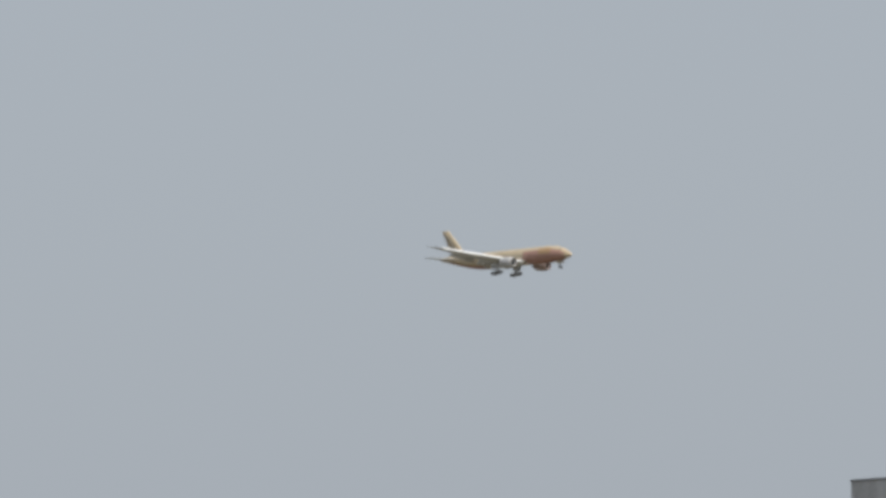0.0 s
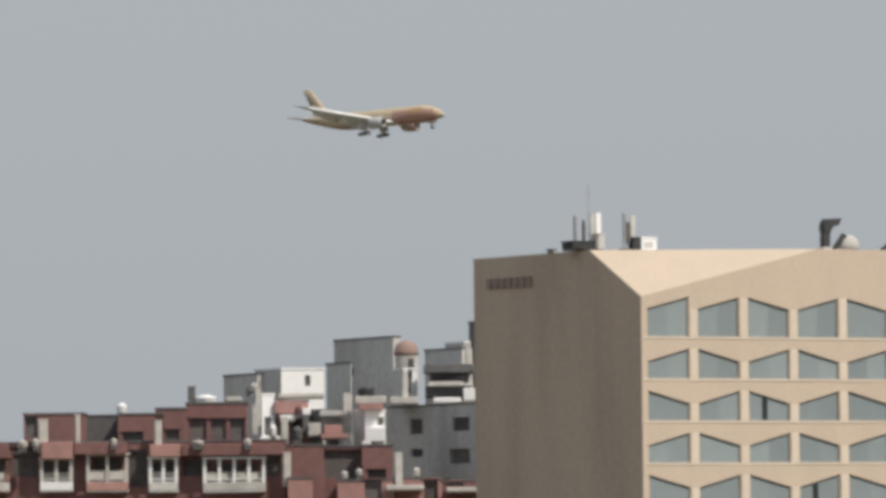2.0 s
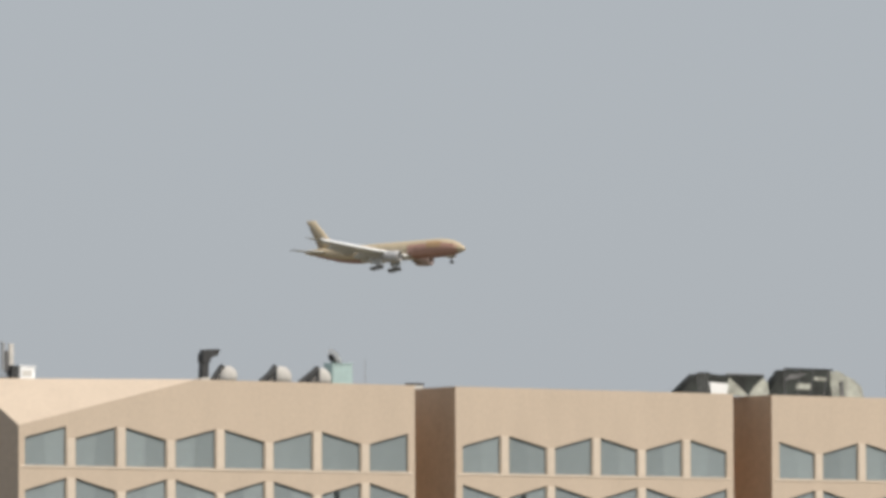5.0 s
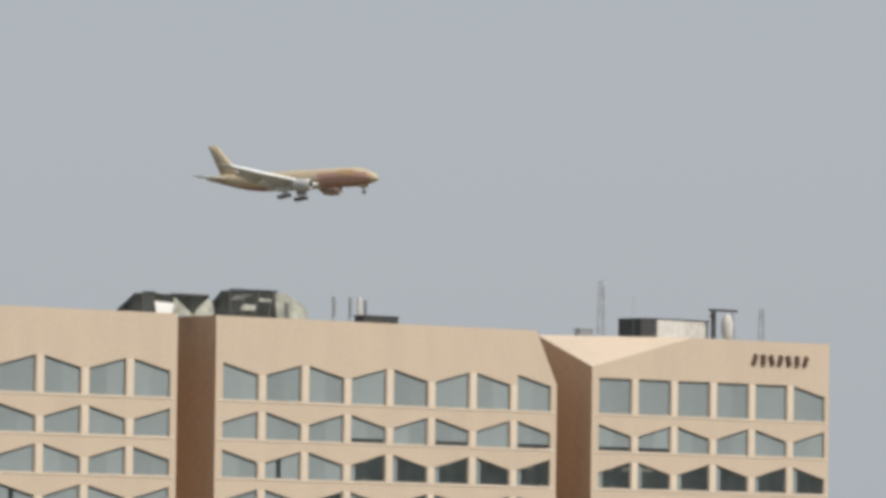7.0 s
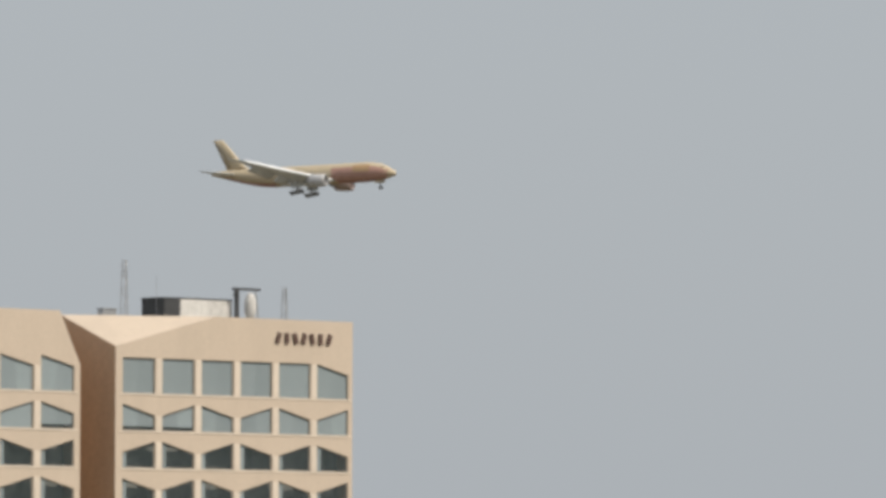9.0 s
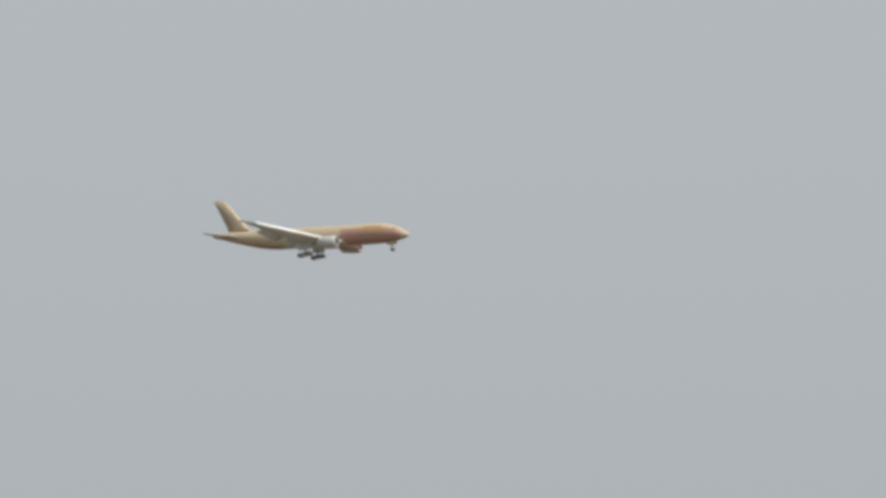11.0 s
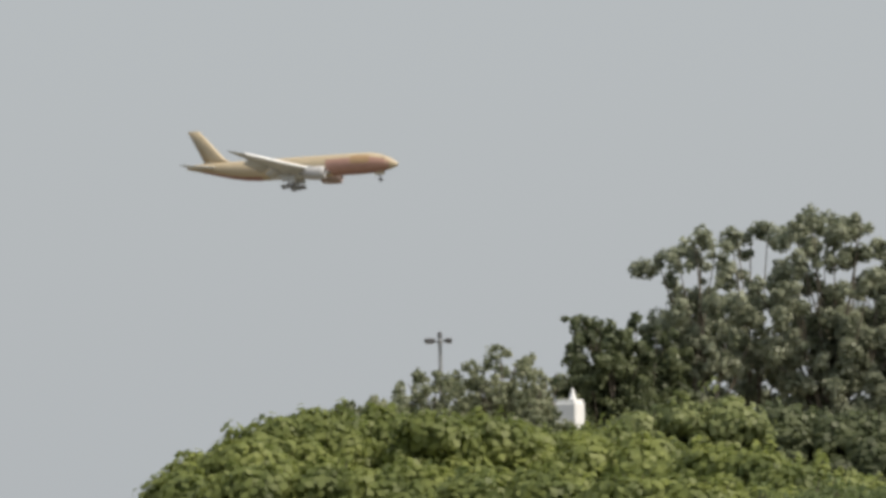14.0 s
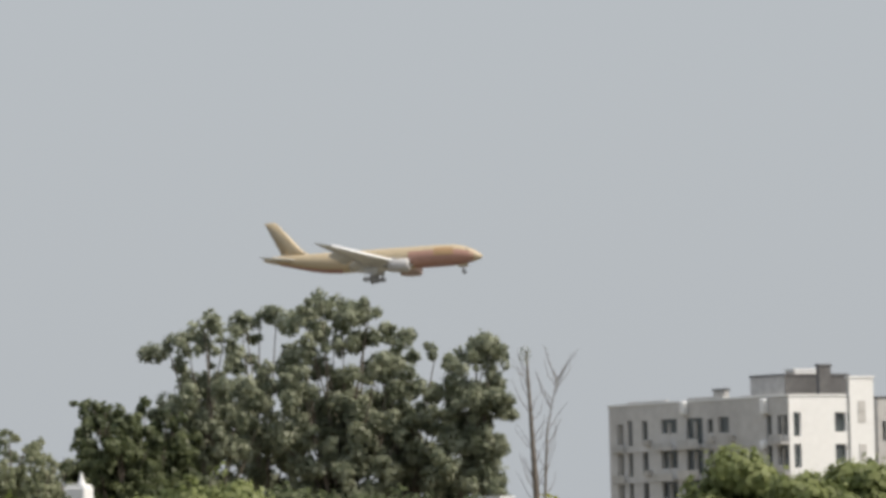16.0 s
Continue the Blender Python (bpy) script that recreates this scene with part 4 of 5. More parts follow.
for u0, u1, z0, z1 in ((-31.09, -30.16, 13.72, 14.39), (-29.75, -29.13, 13.81, 14.53), (-22.62, -22.01, 13.82, 14.44), (-10.44, -9.72, 13.67, 14.29), (-15.14, -14.06, 13.73, 14.19), (-1.59, -0.97, 10.53, 11.25), (-0.25, 0.36, 10.82, 11.44), (4.94, 5.61, 10.71, 11.48)):
    tank(DISTRICT, u0, u1, z0, z1, -27, OFFWHITE)

# smaller red-brown houses past the terrace's end
for (u0, u1, z0, z1), v, m, holes in (((-6.89, -3.16, 9.10, 13.77), -24, RED, ()), ((-6.45, -4.19, 9.06, 10.71), -28, PINK, ()), ((-3.50, 0.58, 9.12, 13.72), -18, RED, ((-3.18, 0.07, 10.69, 13.31),)),
                                      ((0.37, 3.18, 9.04, 13.72), -22, RED, ((0.88, 2.54, 9.56, 11.43),)), ((-1.92, 3.12, 8.45, 10.40), -30, PINK, ((0.55, 2.09, 8.44, 10.50),)),
                                      ((3.24, 7.69, 8.43, 10.60), -26, PINK, ((5.98, 7.27, 8.42, 10.38),)), ((7.58, 11.66, 8.38, 10.34), -26, RED, ((8.05, 9.60, 9.73, 10.15),))):
    block(DISTRICT, u0, v, u1 - u0, 8, z1, m, RED, "small red-brown rendered house front", holes=[(a - u0, b - u0, c, d) for a, b, c, d in holes], turn=0.0, parapet=0.25)

# the grey quarter behind: fronts in a sunlit tone, flanks darker for their shade
block(DISTRICT, -9.83, 25, 1.38, 7.36, 21.70, OFFWHITE, GREY, "low house with a dark coping, flank greyed for shade", [], [(1.22, 2.44, 19.47, 20.31)], 28.0, z0=0.0)
block(DISTRICT, -7.46, 22, 4.76, 5.57, 22.09, WHITE, GREY, "white house, its shaded flank coloured grey", [(2.63, 3.25, 20.35, 21.38)], [], 28.0, z0=0.0)
block(DISTRICT, 3.64, 40, 0.77, 12.78, 25.70, OFFWHITE, GREY, "tall pale house, its plain flank coloured grey for shade", [], [(8.48, 9.70, 21.99, 22.74), (4.22, 6.04, 19.76, 20.62)], 28.0, z0=0.0)
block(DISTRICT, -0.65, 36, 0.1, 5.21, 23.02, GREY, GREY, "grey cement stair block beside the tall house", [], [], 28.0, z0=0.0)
block(DISTRICT, 10.47, 34, 1.16, 7.78, 24.29, OFFWHITE, GREY, "stepped house, sunlit front coloured pale, shaded flank grey", [], [], 28.0, z0=0.0)
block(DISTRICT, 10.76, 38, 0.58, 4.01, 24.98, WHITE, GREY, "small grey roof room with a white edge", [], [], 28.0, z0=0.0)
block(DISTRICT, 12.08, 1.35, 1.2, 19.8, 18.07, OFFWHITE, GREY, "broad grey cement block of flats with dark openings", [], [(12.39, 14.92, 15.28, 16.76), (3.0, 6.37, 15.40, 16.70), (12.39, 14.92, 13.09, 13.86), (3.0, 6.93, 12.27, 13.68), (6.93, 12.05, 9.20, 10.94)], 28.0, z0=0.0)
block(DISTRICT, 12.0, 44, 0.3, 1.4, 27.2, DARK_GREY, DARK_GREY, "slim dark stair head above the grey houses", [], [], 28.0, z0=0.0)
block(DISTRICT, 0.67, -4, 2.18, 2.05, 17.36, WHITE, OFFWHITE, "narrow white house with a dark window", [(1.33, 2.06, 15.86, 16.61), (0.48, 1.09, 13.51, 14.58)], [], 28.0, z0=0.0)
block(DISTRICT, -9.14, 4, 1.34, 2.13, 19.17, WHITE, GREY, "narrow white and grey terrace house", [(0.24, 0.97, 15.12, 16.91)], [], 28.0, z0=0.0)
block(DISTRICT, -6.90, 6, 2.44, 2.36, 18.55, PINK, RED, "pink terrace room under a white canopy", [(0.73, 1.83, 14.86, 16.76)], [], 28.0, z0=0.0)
block(DISTRICT, -3.37, 2, 2.25, 2.90, 17.55, GREY, DARK_GREY, "grey house with pink sloping parapet, flank darkened for shade", [(0.30, 1.89, 13.67, 15.82)], [], 28.0, z0=0.0)
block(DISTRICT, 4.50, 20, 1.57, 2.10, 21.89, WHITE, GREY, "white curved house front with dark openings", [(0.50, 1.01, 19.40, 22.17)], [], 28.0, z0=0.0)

# layered slabs and awnings of the quarter
SLABS = thing("roof_terraces", DISTRICT, "stacked pale terrace slabs, the shade between them as dark boxes", "terrace")
# dark grey boxes between the slabs put the open storeys' shade into colour
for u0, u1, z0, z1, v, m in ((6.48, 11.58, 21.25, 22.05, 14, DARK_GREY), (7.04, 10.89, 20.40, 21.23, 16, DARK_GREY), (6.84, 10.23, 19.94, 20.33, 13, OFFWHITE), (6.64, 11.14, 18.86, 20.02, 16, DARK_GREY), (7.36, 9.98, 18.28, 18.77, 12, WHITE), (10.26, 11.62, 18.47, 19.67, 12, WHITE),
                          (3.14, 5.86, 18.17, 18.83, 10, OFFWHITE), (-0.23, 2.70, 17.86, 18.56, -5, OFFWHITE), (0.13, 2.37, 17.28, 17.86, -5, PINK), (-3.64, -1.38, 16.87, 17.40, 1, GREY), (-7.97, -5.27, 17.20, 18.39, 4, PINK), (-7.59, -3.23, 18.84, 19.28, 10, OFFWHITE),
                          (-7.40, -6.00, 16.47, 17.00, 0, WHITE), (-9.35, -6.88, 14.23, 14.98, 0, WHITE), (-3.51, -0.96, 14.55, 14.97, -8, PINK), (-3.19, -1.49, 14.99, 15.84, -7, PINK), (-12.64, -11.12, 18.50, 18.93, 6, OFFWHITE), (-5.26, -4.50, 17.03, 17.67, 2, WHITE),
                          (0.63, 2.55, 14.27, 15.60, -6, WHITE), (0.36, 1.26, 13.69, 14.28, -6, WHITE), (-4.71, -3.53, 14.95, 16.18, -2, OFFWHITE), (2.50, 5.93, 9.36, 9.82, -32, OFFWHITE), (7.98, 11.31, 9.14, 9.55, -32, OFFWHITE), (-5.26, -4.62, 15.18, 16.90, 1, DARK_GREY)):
    part("slab", a_box(u0, u1, v, v + 6, z0, z1, bevel=0.06), m, SLABS)
for u0, u1, z0, z1, v in ((-9.73, -9.19, 16.91, 19.59, -1), (-1.38, -0.62, 16.22, 18.92, 2), (-10.05, -9.51, 16.09, 17.86, -2), (4.32, 4.86, 18.98, 21.17, 12), (10.59, 11.09, 21.98, 24.19, 20), (-7.28, -6.64, 14.18, 16.59, -2)):
    pillar(DISTRICT, u0, u1, z0, z1, v)
for u0, u1, z0, z1, v, m in ((-10.38, -9.51, 19.50, 20.26, 8, OFFWHITE), (0.04, 1.43, 18.53, 19.50, -4, BLACK), (-6.20, -5.24, 14.56, 15.84, -4, DARK_GREY), (-8.34, -7.70, 14.92, 16.05, -3, WHITE), (-5.99, -5.24, 17.10, 17.85, 0, RED)):
    tank(DISTRICT, u0, u1, z0, z1, v, m)
# a domed room on the quarter's roofs
u0, u1, z0, z1 = 3.71, 6.00, 21.77, 24.78
DOME = thing("domed_roof_room", DISTRICT @ pose((u0 + u1) / 2, 26, z0), "pink-brown domed roof room with white lower wall", "building")
part("drum", a_tube((0, 0, -2.0), (0, 0, (z1 - z0) * 0.55), (u1 - u0) / 2, (u1 - u0) / 2, 24), OFFWHITE, DOME)
part("dome", loft([[((u1 - u0) / 2 * k * 1.04 * math.cos(a * 0.3142), (u1 - u0) / 2 * k * 1.04 * math.sin(a * 0.3142), z * (z1 - z0)) for a in range(20)] for k, z in ((1.0, 0.5), (1.0, 0.62), (0.9, 0.8), (0.62, 0.94), (0.05, 1.0))]), DOME_BROWN, DOME)
part("opening", a_box(0.15, 0.75, -(u1 - u0) / 2 - 0.06, -(u1 - u0) / 2 + 0.6, -1.4, (z1 - z0) * 0.4, bevel=0.04), HOLE, DOME)

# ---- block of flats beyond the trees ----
# The walls' tones carry the light: white on the sunny end, grey on the flank.
APARTMENTS = block(FLATS, 3.88, 0, 7.09, 25.27, 21.03, WHITE, FLATS_GREY, "block of flats, sunlit end coloured white, shaded flank coloured grey", [(0.52, 1.37, 17.34, 19.44), (5.31, 6.63, 17.71, 19.42), (0.52, 1.37, 14.55, 16.64), (5.31, 6.63, 14.91, 16.61), (0.52, 1.37, 11.76, 13.85), (5.31, 6.63, 12.11, 13.81), (0.52, 1.37, 8.97, 11.07), (5.31, 6.63, 9.31, 11.01)], [(23.24, 24.13, 17.03, 19.23), (21.94, 22.59, 17.24, 19.54), (19.76, 20.56, 17.37, 19.41), (15.59, 17.83, 18.21, 19.48), (11.93, 14.31, 17.12, 19.44), (10.51, 11.30, 18.05, 19.26), (8.31, 9.72, 17.98, 19.39), (2.39, 3.16, 17.15, 19.30), (0.23, 1.62, 17.48, 19.22), (23.23, 24.13, 14.27, 16.47), (21.94, 22.59, 14.48, 16.78), (19.75, 20.56, 14.61, 16.65), (15.58, 17.82, 15.06, 16.74), (11.93, 14.31, 14.39, 16.71), (10.51, 11.30, 15.32, 16.53), (8.31, 9.72, 15.26, 16.67), (2.39, 3.16, 14.45, 16.60), (0.23, 1.62, 14.79, 16.53), (23.23, 24.13, 11.50, 13.70), (21.94, 22.58, 11.72, 14.02), (19.75, 20.56, 11.86, 13.90), (15.58, 17.82, 12.32, 13.99), (11.93, 14.31, 11.66, 13.98), (10.51, 11.30, 12.60, 13.81), (8.31, 9.72, 12.54, 13.95), (2.39, 3.16, 11.76, 13.90), (0.23, 1.62, 12.10, 13.84), (23.23, 24.13, 8.74, 10.94), (21.93, 22.58, 8.96, 11.26), (19.75, 20.56, 9.11, 11.15), (15.58, 17.82, 9.58, 11.25), (11.93, 14.31, 8.93, 11.25), (10.51, 11.30, 9.88, 11.09), (8.31, 9.72, 9.83, 11.23), (2.39, 3.16, 9.06, 11.21), (0.23, 1.62, 9.41, 11.15), (23.23, 24.13, 5.98, 8.17), (21.93, 22.58, 6.20, 8.50), (19.75, 20.56, 6.36, 8.39), (15.58, 17.82, 6.84, 8.51), (11.93, 14.31, 6.20, 8.52), (10.51, 11.30, 7.16, 8.37), (8.31, 9.72, 7.11, 8.52), (2.39, 3.16, 6.37, 8.51), (0.23, 1.62, 6.72, 8.46)], 40.0, z0=0.0, name="apartment_building")
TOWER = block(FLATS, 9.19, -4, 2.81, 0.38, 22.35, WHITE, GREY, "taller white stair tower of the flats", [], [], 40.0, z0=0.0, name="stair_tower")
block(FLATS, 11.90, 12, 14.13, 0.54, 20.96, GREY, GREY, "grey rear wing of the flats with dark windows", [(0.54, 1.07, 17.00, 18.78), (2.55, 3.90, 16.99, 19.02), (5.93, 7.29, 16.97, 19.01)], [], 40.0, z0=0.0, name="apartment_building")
block(FLATS, 3.67, 14, 7.51, 4.82, 23.3, DARK_GREY, GREY, "grey roof room on the block of flats", [], [], 40.0, z0=17.0, name="roof_room")
block(FLATS, -1.81, 30, 0.54, 1.63, 22.61, GREY, GREY, "small grey roof hatch on the flats", [], [], 40.0, z0=17.0, name="roof_room")
block(FLATS, 6.72, 8, 1.39, 0.39, 23.87, DARK_GREY, DARK_GREY, "dark square tank room on the flats", [], [], 40.0, z0=17.0, name="roof_room")
block(FLATS, 4.6, 21, 3.4, 1.2, 23.95, WHITE, GREY, "white parapet room behind the dark roof room", [], [], 40.0, z0=17.0, name="roof_room")

# balcony ends, slabs, bands and air-conditioning boxes on the shaded flank, in the block's own space
for d0, d1, z0, z1 in ((13.9, 14.6, 19.75, 21.0), (2.75, 3.45, 19.4, 20.75), (2.9, 3.6, 16.3, 17.05)):
    part("balcony_end", a_box(-0.55, 0.0, d0, d1, z0, z1, bevel=0.12), WHITE, APARTMENTS, "pale rounded balcony end")
for k in range(5):
    z = 16.72 - 2.76 * k
    part("storey_band", a_box(-0.1, 0.0, 0.05, 25.2, z - 0.12, z + 0.1, bevel=0.02), FLATS_GREY, APARTMENTS)
    for d0, d1, tall, out in ((22.9, 24.6, 0.55, 0.3), (11.6, 14.6, 0.7, 0.9), (0.1, 1.8, 0.7, 0.9), (15.3, 18.1, 0.5, 0.9)):
        slab = part("balcony", a_box(-out, 0.0, d0, d1, z - 0.06, z + 0.12, bevel=0.02), FLATS_GREY, APARTMENTS, "shallow grey balcony with a rail")
        part("rail", a_box(-out - 0.02, -out + 0.06, d0, d1, z + 0.12, z + 0.12 + tall, bevel=0.02), OFFWHITE if k % 2 else GREY, slab)
        part("door_frame", a_box(-0.04, 0.34, (d0 + d1) / 2 - 0.06, (d0 + d1) / 2 + 0.06, z + 0.1, z + 2.4), OFFWHITE, slab)
    for d in (10.2, 19.2, 7.4):
        part("cooling_unit", a_box(-0.4, 0.0, d, d + 0.75, z + 0.45, z + 1.0, bevel=0.04), OFFWHITE, APARTMENTS)
for d0, d1, z in ((1.0, 6.5, 21.15), (9.0, 14.0, 21.25), (17.0, 22.5, 21.2)):
    part("parapet_rise", a_box(-0.02, 0.3, d0, d1, 20.9, z, bevel=0.03), FLATS_GREY, APARTMENTS)
for z0, z1 in ((18.3, 20.2), (14.9, 16.4)):
    shutter = part("shutter", a_box(0.95, 1.8, -0.05, 0.02, z0, z1, bevel=0.02), FLATS_GREY, TOWER, "closed pale grey shutter")
    part("shutter_rail", a_box(0.95, 1.8, -0.08, -0.05, (z0 + z1) / 2, (z0 + z1) / 2 + 0.08), GREY, shutter)


# ---- trees and shrubs ----
def leaf_mesh(name, clumps, size, per, mat, seed, slim=0.5, up=0.35, loose=0.55, shell=False):
    """Many small leaves in clumps of (centre, radii): each leaf a bent lozenge of two faces."""
    rng = np.random.default_rng(seed)
    verts, faces = [], []
    for (cx, cy, cz), (rx, ry, rz), n in clumps:
        n = max(4, int(n * per))
        d = rng.normal(size=(n, 3))
        d /= np.linalg.norm(d, axis=1)[:, None]
        r = rng.uniform(0.35, 1.0, n) ** 0.5 if not shell else rng.uniform(0.85, 1.12, n)
        p = (d * r[:, None] * 0.85 + rng.normal(size=(n, 3)) * 0.15) * (rx, ry, rz) + (cx, cy, cz)
        nor = d + rng.normal(size=(n, 3)) * loose + (0, 0, up)
        nor /= np.linalg.norm(nor, axis=1)[:, None]
        a = np.cross(nor, rng.normal(size=(n, 3)))
        a /= np.linalg.norm(a, axis=1)[:, None]
        b = np.cross(nor, a)
        s = size * rng.uniform(0.6, 1.35, n)[:, None]
        bend = nor * s * 0.12
        start = len(verts) * 0 + sum(len(v) for v in verts)
        quad_v = np.stack([p - a * s * 0.5, p + b * s * slim * 0.5 + bend, p + a * s * 0.5, p - b * s * slim * 0.5 + bend], 1).reshape(-1, 3)
        verts.append(quad_v)
        i = np.arange(n) * 4 + start
        faces.append(np.stack([i, i + 1, i + 2, i + 3], 1))
    v, f = np.concatenate(verts), np.concatenate(faces)
    me = bpy.data.meshes.new(name)
    me.vertices.add(len(v))
    me.vertices.foreach_set("co", v.ravel())
    me.loops.add(f.size)
    me.loops.foreach_set("vertex_index", f.ravel().astype(np.int32))
    me.polygons.add(len(f))
    me.polygons.foreach_set("loop_start", np.arange(0, f.size, 4, dtype=np.int32))
    me.update(calc_edges=True)
    me.materials.append(mat)
    return me


def limb_bar(bm, points, r0, r1, sides=7):
    """A crooked tapering limb through points."""
    n = len(points) - 1
    for k in range(n):
        tube(bm, points[k], points[k + 1], r0 + (r1 - r0) * k / n, r0 + (r1 - r0) * (k + 1) / n, sides, caps=False)
    return bm


def tree(u, v, top, half, foot, mat, seed, label, limbs=14, clump=0.62, leaf=0.3, density=1.0, sparse=1.0, flat=0.8, tips=0.5, bunched=False):
    """A tree with a crooked trunk, forking limbs and clumps of leaves round the limbs' ends. foot: where the crown begins."""
    rng = random.Random(seed)
    t = thing("tree", GROVE @ pose(u, v, 0), label, "tree", "trees of the grove")
    fork = foot * 0.75
    trunk = [Vector((0, 0, -0.2)), Vector((rng.uniform(-0.2, 0.2), 0.1, fork * 0.5)), Vector((rng.uniform(-0.3, 0.3), 0, fork))]
    part("trunk", limb_bar(bmesh.new(), trunk, 0.28, 0.2, 9), BARK, t)
    clumps = []
    for k in range(limbs):
        a = 2 * math.pi * (k + rng.random()) / limbs * 2.4
        q = math.sqrt(rng.random())
        x, y = half * q * math.cos(a), half * flat * q * math.sin(a)
        cap = foot + (top - foot) * max(0.15, 1 - 0.55 * q ** 2.5)
        high = cap - 0.35 if k % 2 else foot + (cap - foot) * rng.uniform(0.05, 0.95)
        tip = Vector((x, y, high))
        mid = trunk[-1].lerp(tip, 0.5) + Vector((rng.uniform(-0.4, 0.4), rng.uniform(-0.4, 0.4), rng.uniform(0.0, 0.6)))
        part("limb", limb_bar(bmesh.new(), [trunk[-1], mid, tip], 0.075, 0.02, 6), BARK, t)
        for j in range(rng.randint(4, 6) if bunched else rng.randint(4, 7)):
            f = rng.uniform(0.22, 1.02) if bunched else rng.uniform(0.45, 1.02)
            base = mid.lerp(tip, (f - 0.45) / 0.55) if f > 0.45 else trunk[-1].lerp(mid, f / 0.45)
            c = base + Vector([max(-0.85, min(0.85, rng.gauss(0, w) * sparse)) for w in (0.55, 0.55, 0.4)])
            r = clump * (rng.uniform(0.75, 1.5) if bunched else rng.uniform(0.6, 1.25))
            for i in range(3):
                o = c + Vector((rng.gauss(0, 0.5), rng.gauss(0, 0.5), rng.gauss(0, 0.42))) * r
                q = r * rng.uniform(0.45, 0.85)
                clumps.append(((o.x, o.y, min(o.z, top)), (q * rng.uniform(0.8, 1.3), q, q * rng.uniform(0.7, 1.2)), density * q * q / (clump * clump)))
        if rng.random() < tips:
            e = tip + Vector((rng.uniform(-0.3, 0.3), 0, rng.uniform(0.1, 0.35)))
            part("twig", limb_bar(bmesh.new(), [tip, e], 0.025, 0.012, 5), BARK, t)
            for i in range(3):
                clumps.append(((e.x + rng.gauss(0, 0.2), e.y, e.z - 0.2 * i), (clump * rng.uniform(0.4, 0.75),) * 3, density * 0.3))
    ob = new("crown", leaf_mesh("crown", clumps, leaf, 95, mat, seed, 0.75, 0.4, 0.42))
    ob.parent = t
    return t


def shrub(u, v, top, half, mat, seed, label, leaf=0.23, clump=0.5, count=84, name="shrub", low=0.35):
    """A dense leafy shrub: stems and a dome of leaf clumps with an uneven top."""
    rng = random.Random(seed)
    t = thing(name, GROVE @ pose(u, v, 0), label, "shrub", "shrubs of the thicket")
    for k in range(3):
        tip = Vector((rng.uniform(-half, half) * 0.5, rng.uniform(-0.4, 0.4), top * 0.7))
        part("stem", limb_bar(bmesh.new(), [Vector((rng.uniform(-0.3, 0.3), 0, -0.1)), tip * 0.5 + Vector((0.1, 0, 0)), tip], 0.07, 0.02, 6), BARK, t)
    clumps = []
    mid = top * (0.5 + low * 0.3)
    for k in range(count):
        a, b = rng.uniform(0, 2 * math.pi), math.asin(rng.uniform(-0.75, 1))
        q = rng.uniform(0.8, 1.03)
        r = clump * rng.choice((0.55, 0.7, 0.9, 1.1, 1.4)) * rng.uniform(0.85, 1.15)
        c = (half * q * math.cos(a) * math.cos(b), half * 0.8 * q * math.sin(a) * math.cos(b), mid + (top - mid - r * 0.3) * q * math.sin(b))
        clumps.append((c, (r * 1.2, r * 1.2, r * rng.uniform(0.6, 0.9)), (r / clump) ** 2 * 1.1))
    inner = half * 0.55
    for k in range(count // 5):
        c = (rng.uniform(-inner, inner), rng.uniform(-inner, inner) * 0.7, mid * rng.uniform(0.5, 1.1))
        clumps.append((c, (clump * 2,) * 3, 1.5))
    for k in range(7):
        x = rng.uniform(-0.85, 0.85) * half
        z = mid + (top - mid) * math.sqrt(1 - (x / half) ** 2)
        e = Vector((x + rng.uniform(-0.15, 0.15), rng.uniform(-0.3, 0.3), z + rng.uniform(0.1, 0.3)))
        part("sprig", limb_bar(bmesh.new(), [Vector((x, 0, z - 0.3)), e], 0.02, 0.01, 5), BARK, t)
        clumps.append(((e.x, e.y, e.z), (0.2, 0.2, 0.26), 0.03))
    ob = new("crown", leaf_mesh("crown", clumps, leaf, 200, mat, seed, 0.85, 0.35, 0.13, True))
    ob.parent = t
    return t


GUM = "tall grey-green gum tree with clumped leaves and gaps"
for u, v, top, half, foot, number, limbs in ((3.75, 40, 14.6, 2.7, 7.0, 11, 17), (9.2, 42, 16.1, 3.2, 6.60, 12, 27), (5.97, 46, 14.9, 3.0, 6.75, 13, 14),
                                             (12.23, 44, 13.6, 3.3, 6.52, 14, 23), (14.95, 41, 13.43, 1.5, 6.85, 15, 12)):
    tree(u, v, top, half, foot, HAZED_GUM_LEAF, number, GUM, limbs, 0.42, 0.23, 1.25, sparse=1.7, flat=0.55, tips=0.85, bunched=True)
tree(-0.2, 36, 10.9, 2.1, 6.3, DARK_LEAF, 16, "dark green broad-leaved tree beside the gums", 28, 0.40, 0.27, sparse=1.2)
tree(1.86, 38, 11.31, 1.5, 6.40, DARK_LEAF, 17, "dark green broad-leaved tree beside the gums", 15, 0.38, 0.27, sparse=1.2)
LIGHT = "thin olive-green tree with open sparse foliage"
tree(-3.84, -10, 8.58, 2.0, 5.70, HAZED_SAGE_LEAF, 21, LIGHT, 24, 0.26, 0.17, 0.5, 1.1)
tree(-2.28, -8, 7.81, 0.8, 5.68, HAZED_SAGE_LEAF, 22, LIGHT, 8, 0.25, 0.17, 0.5, 1.1)
tree(-6.09, -12, 7.64, 1.3, 5.55, HAZED_SAGE_LEAF, 23, LIGHT, 13, 0.25, 0.17, 0.5, 1.1)
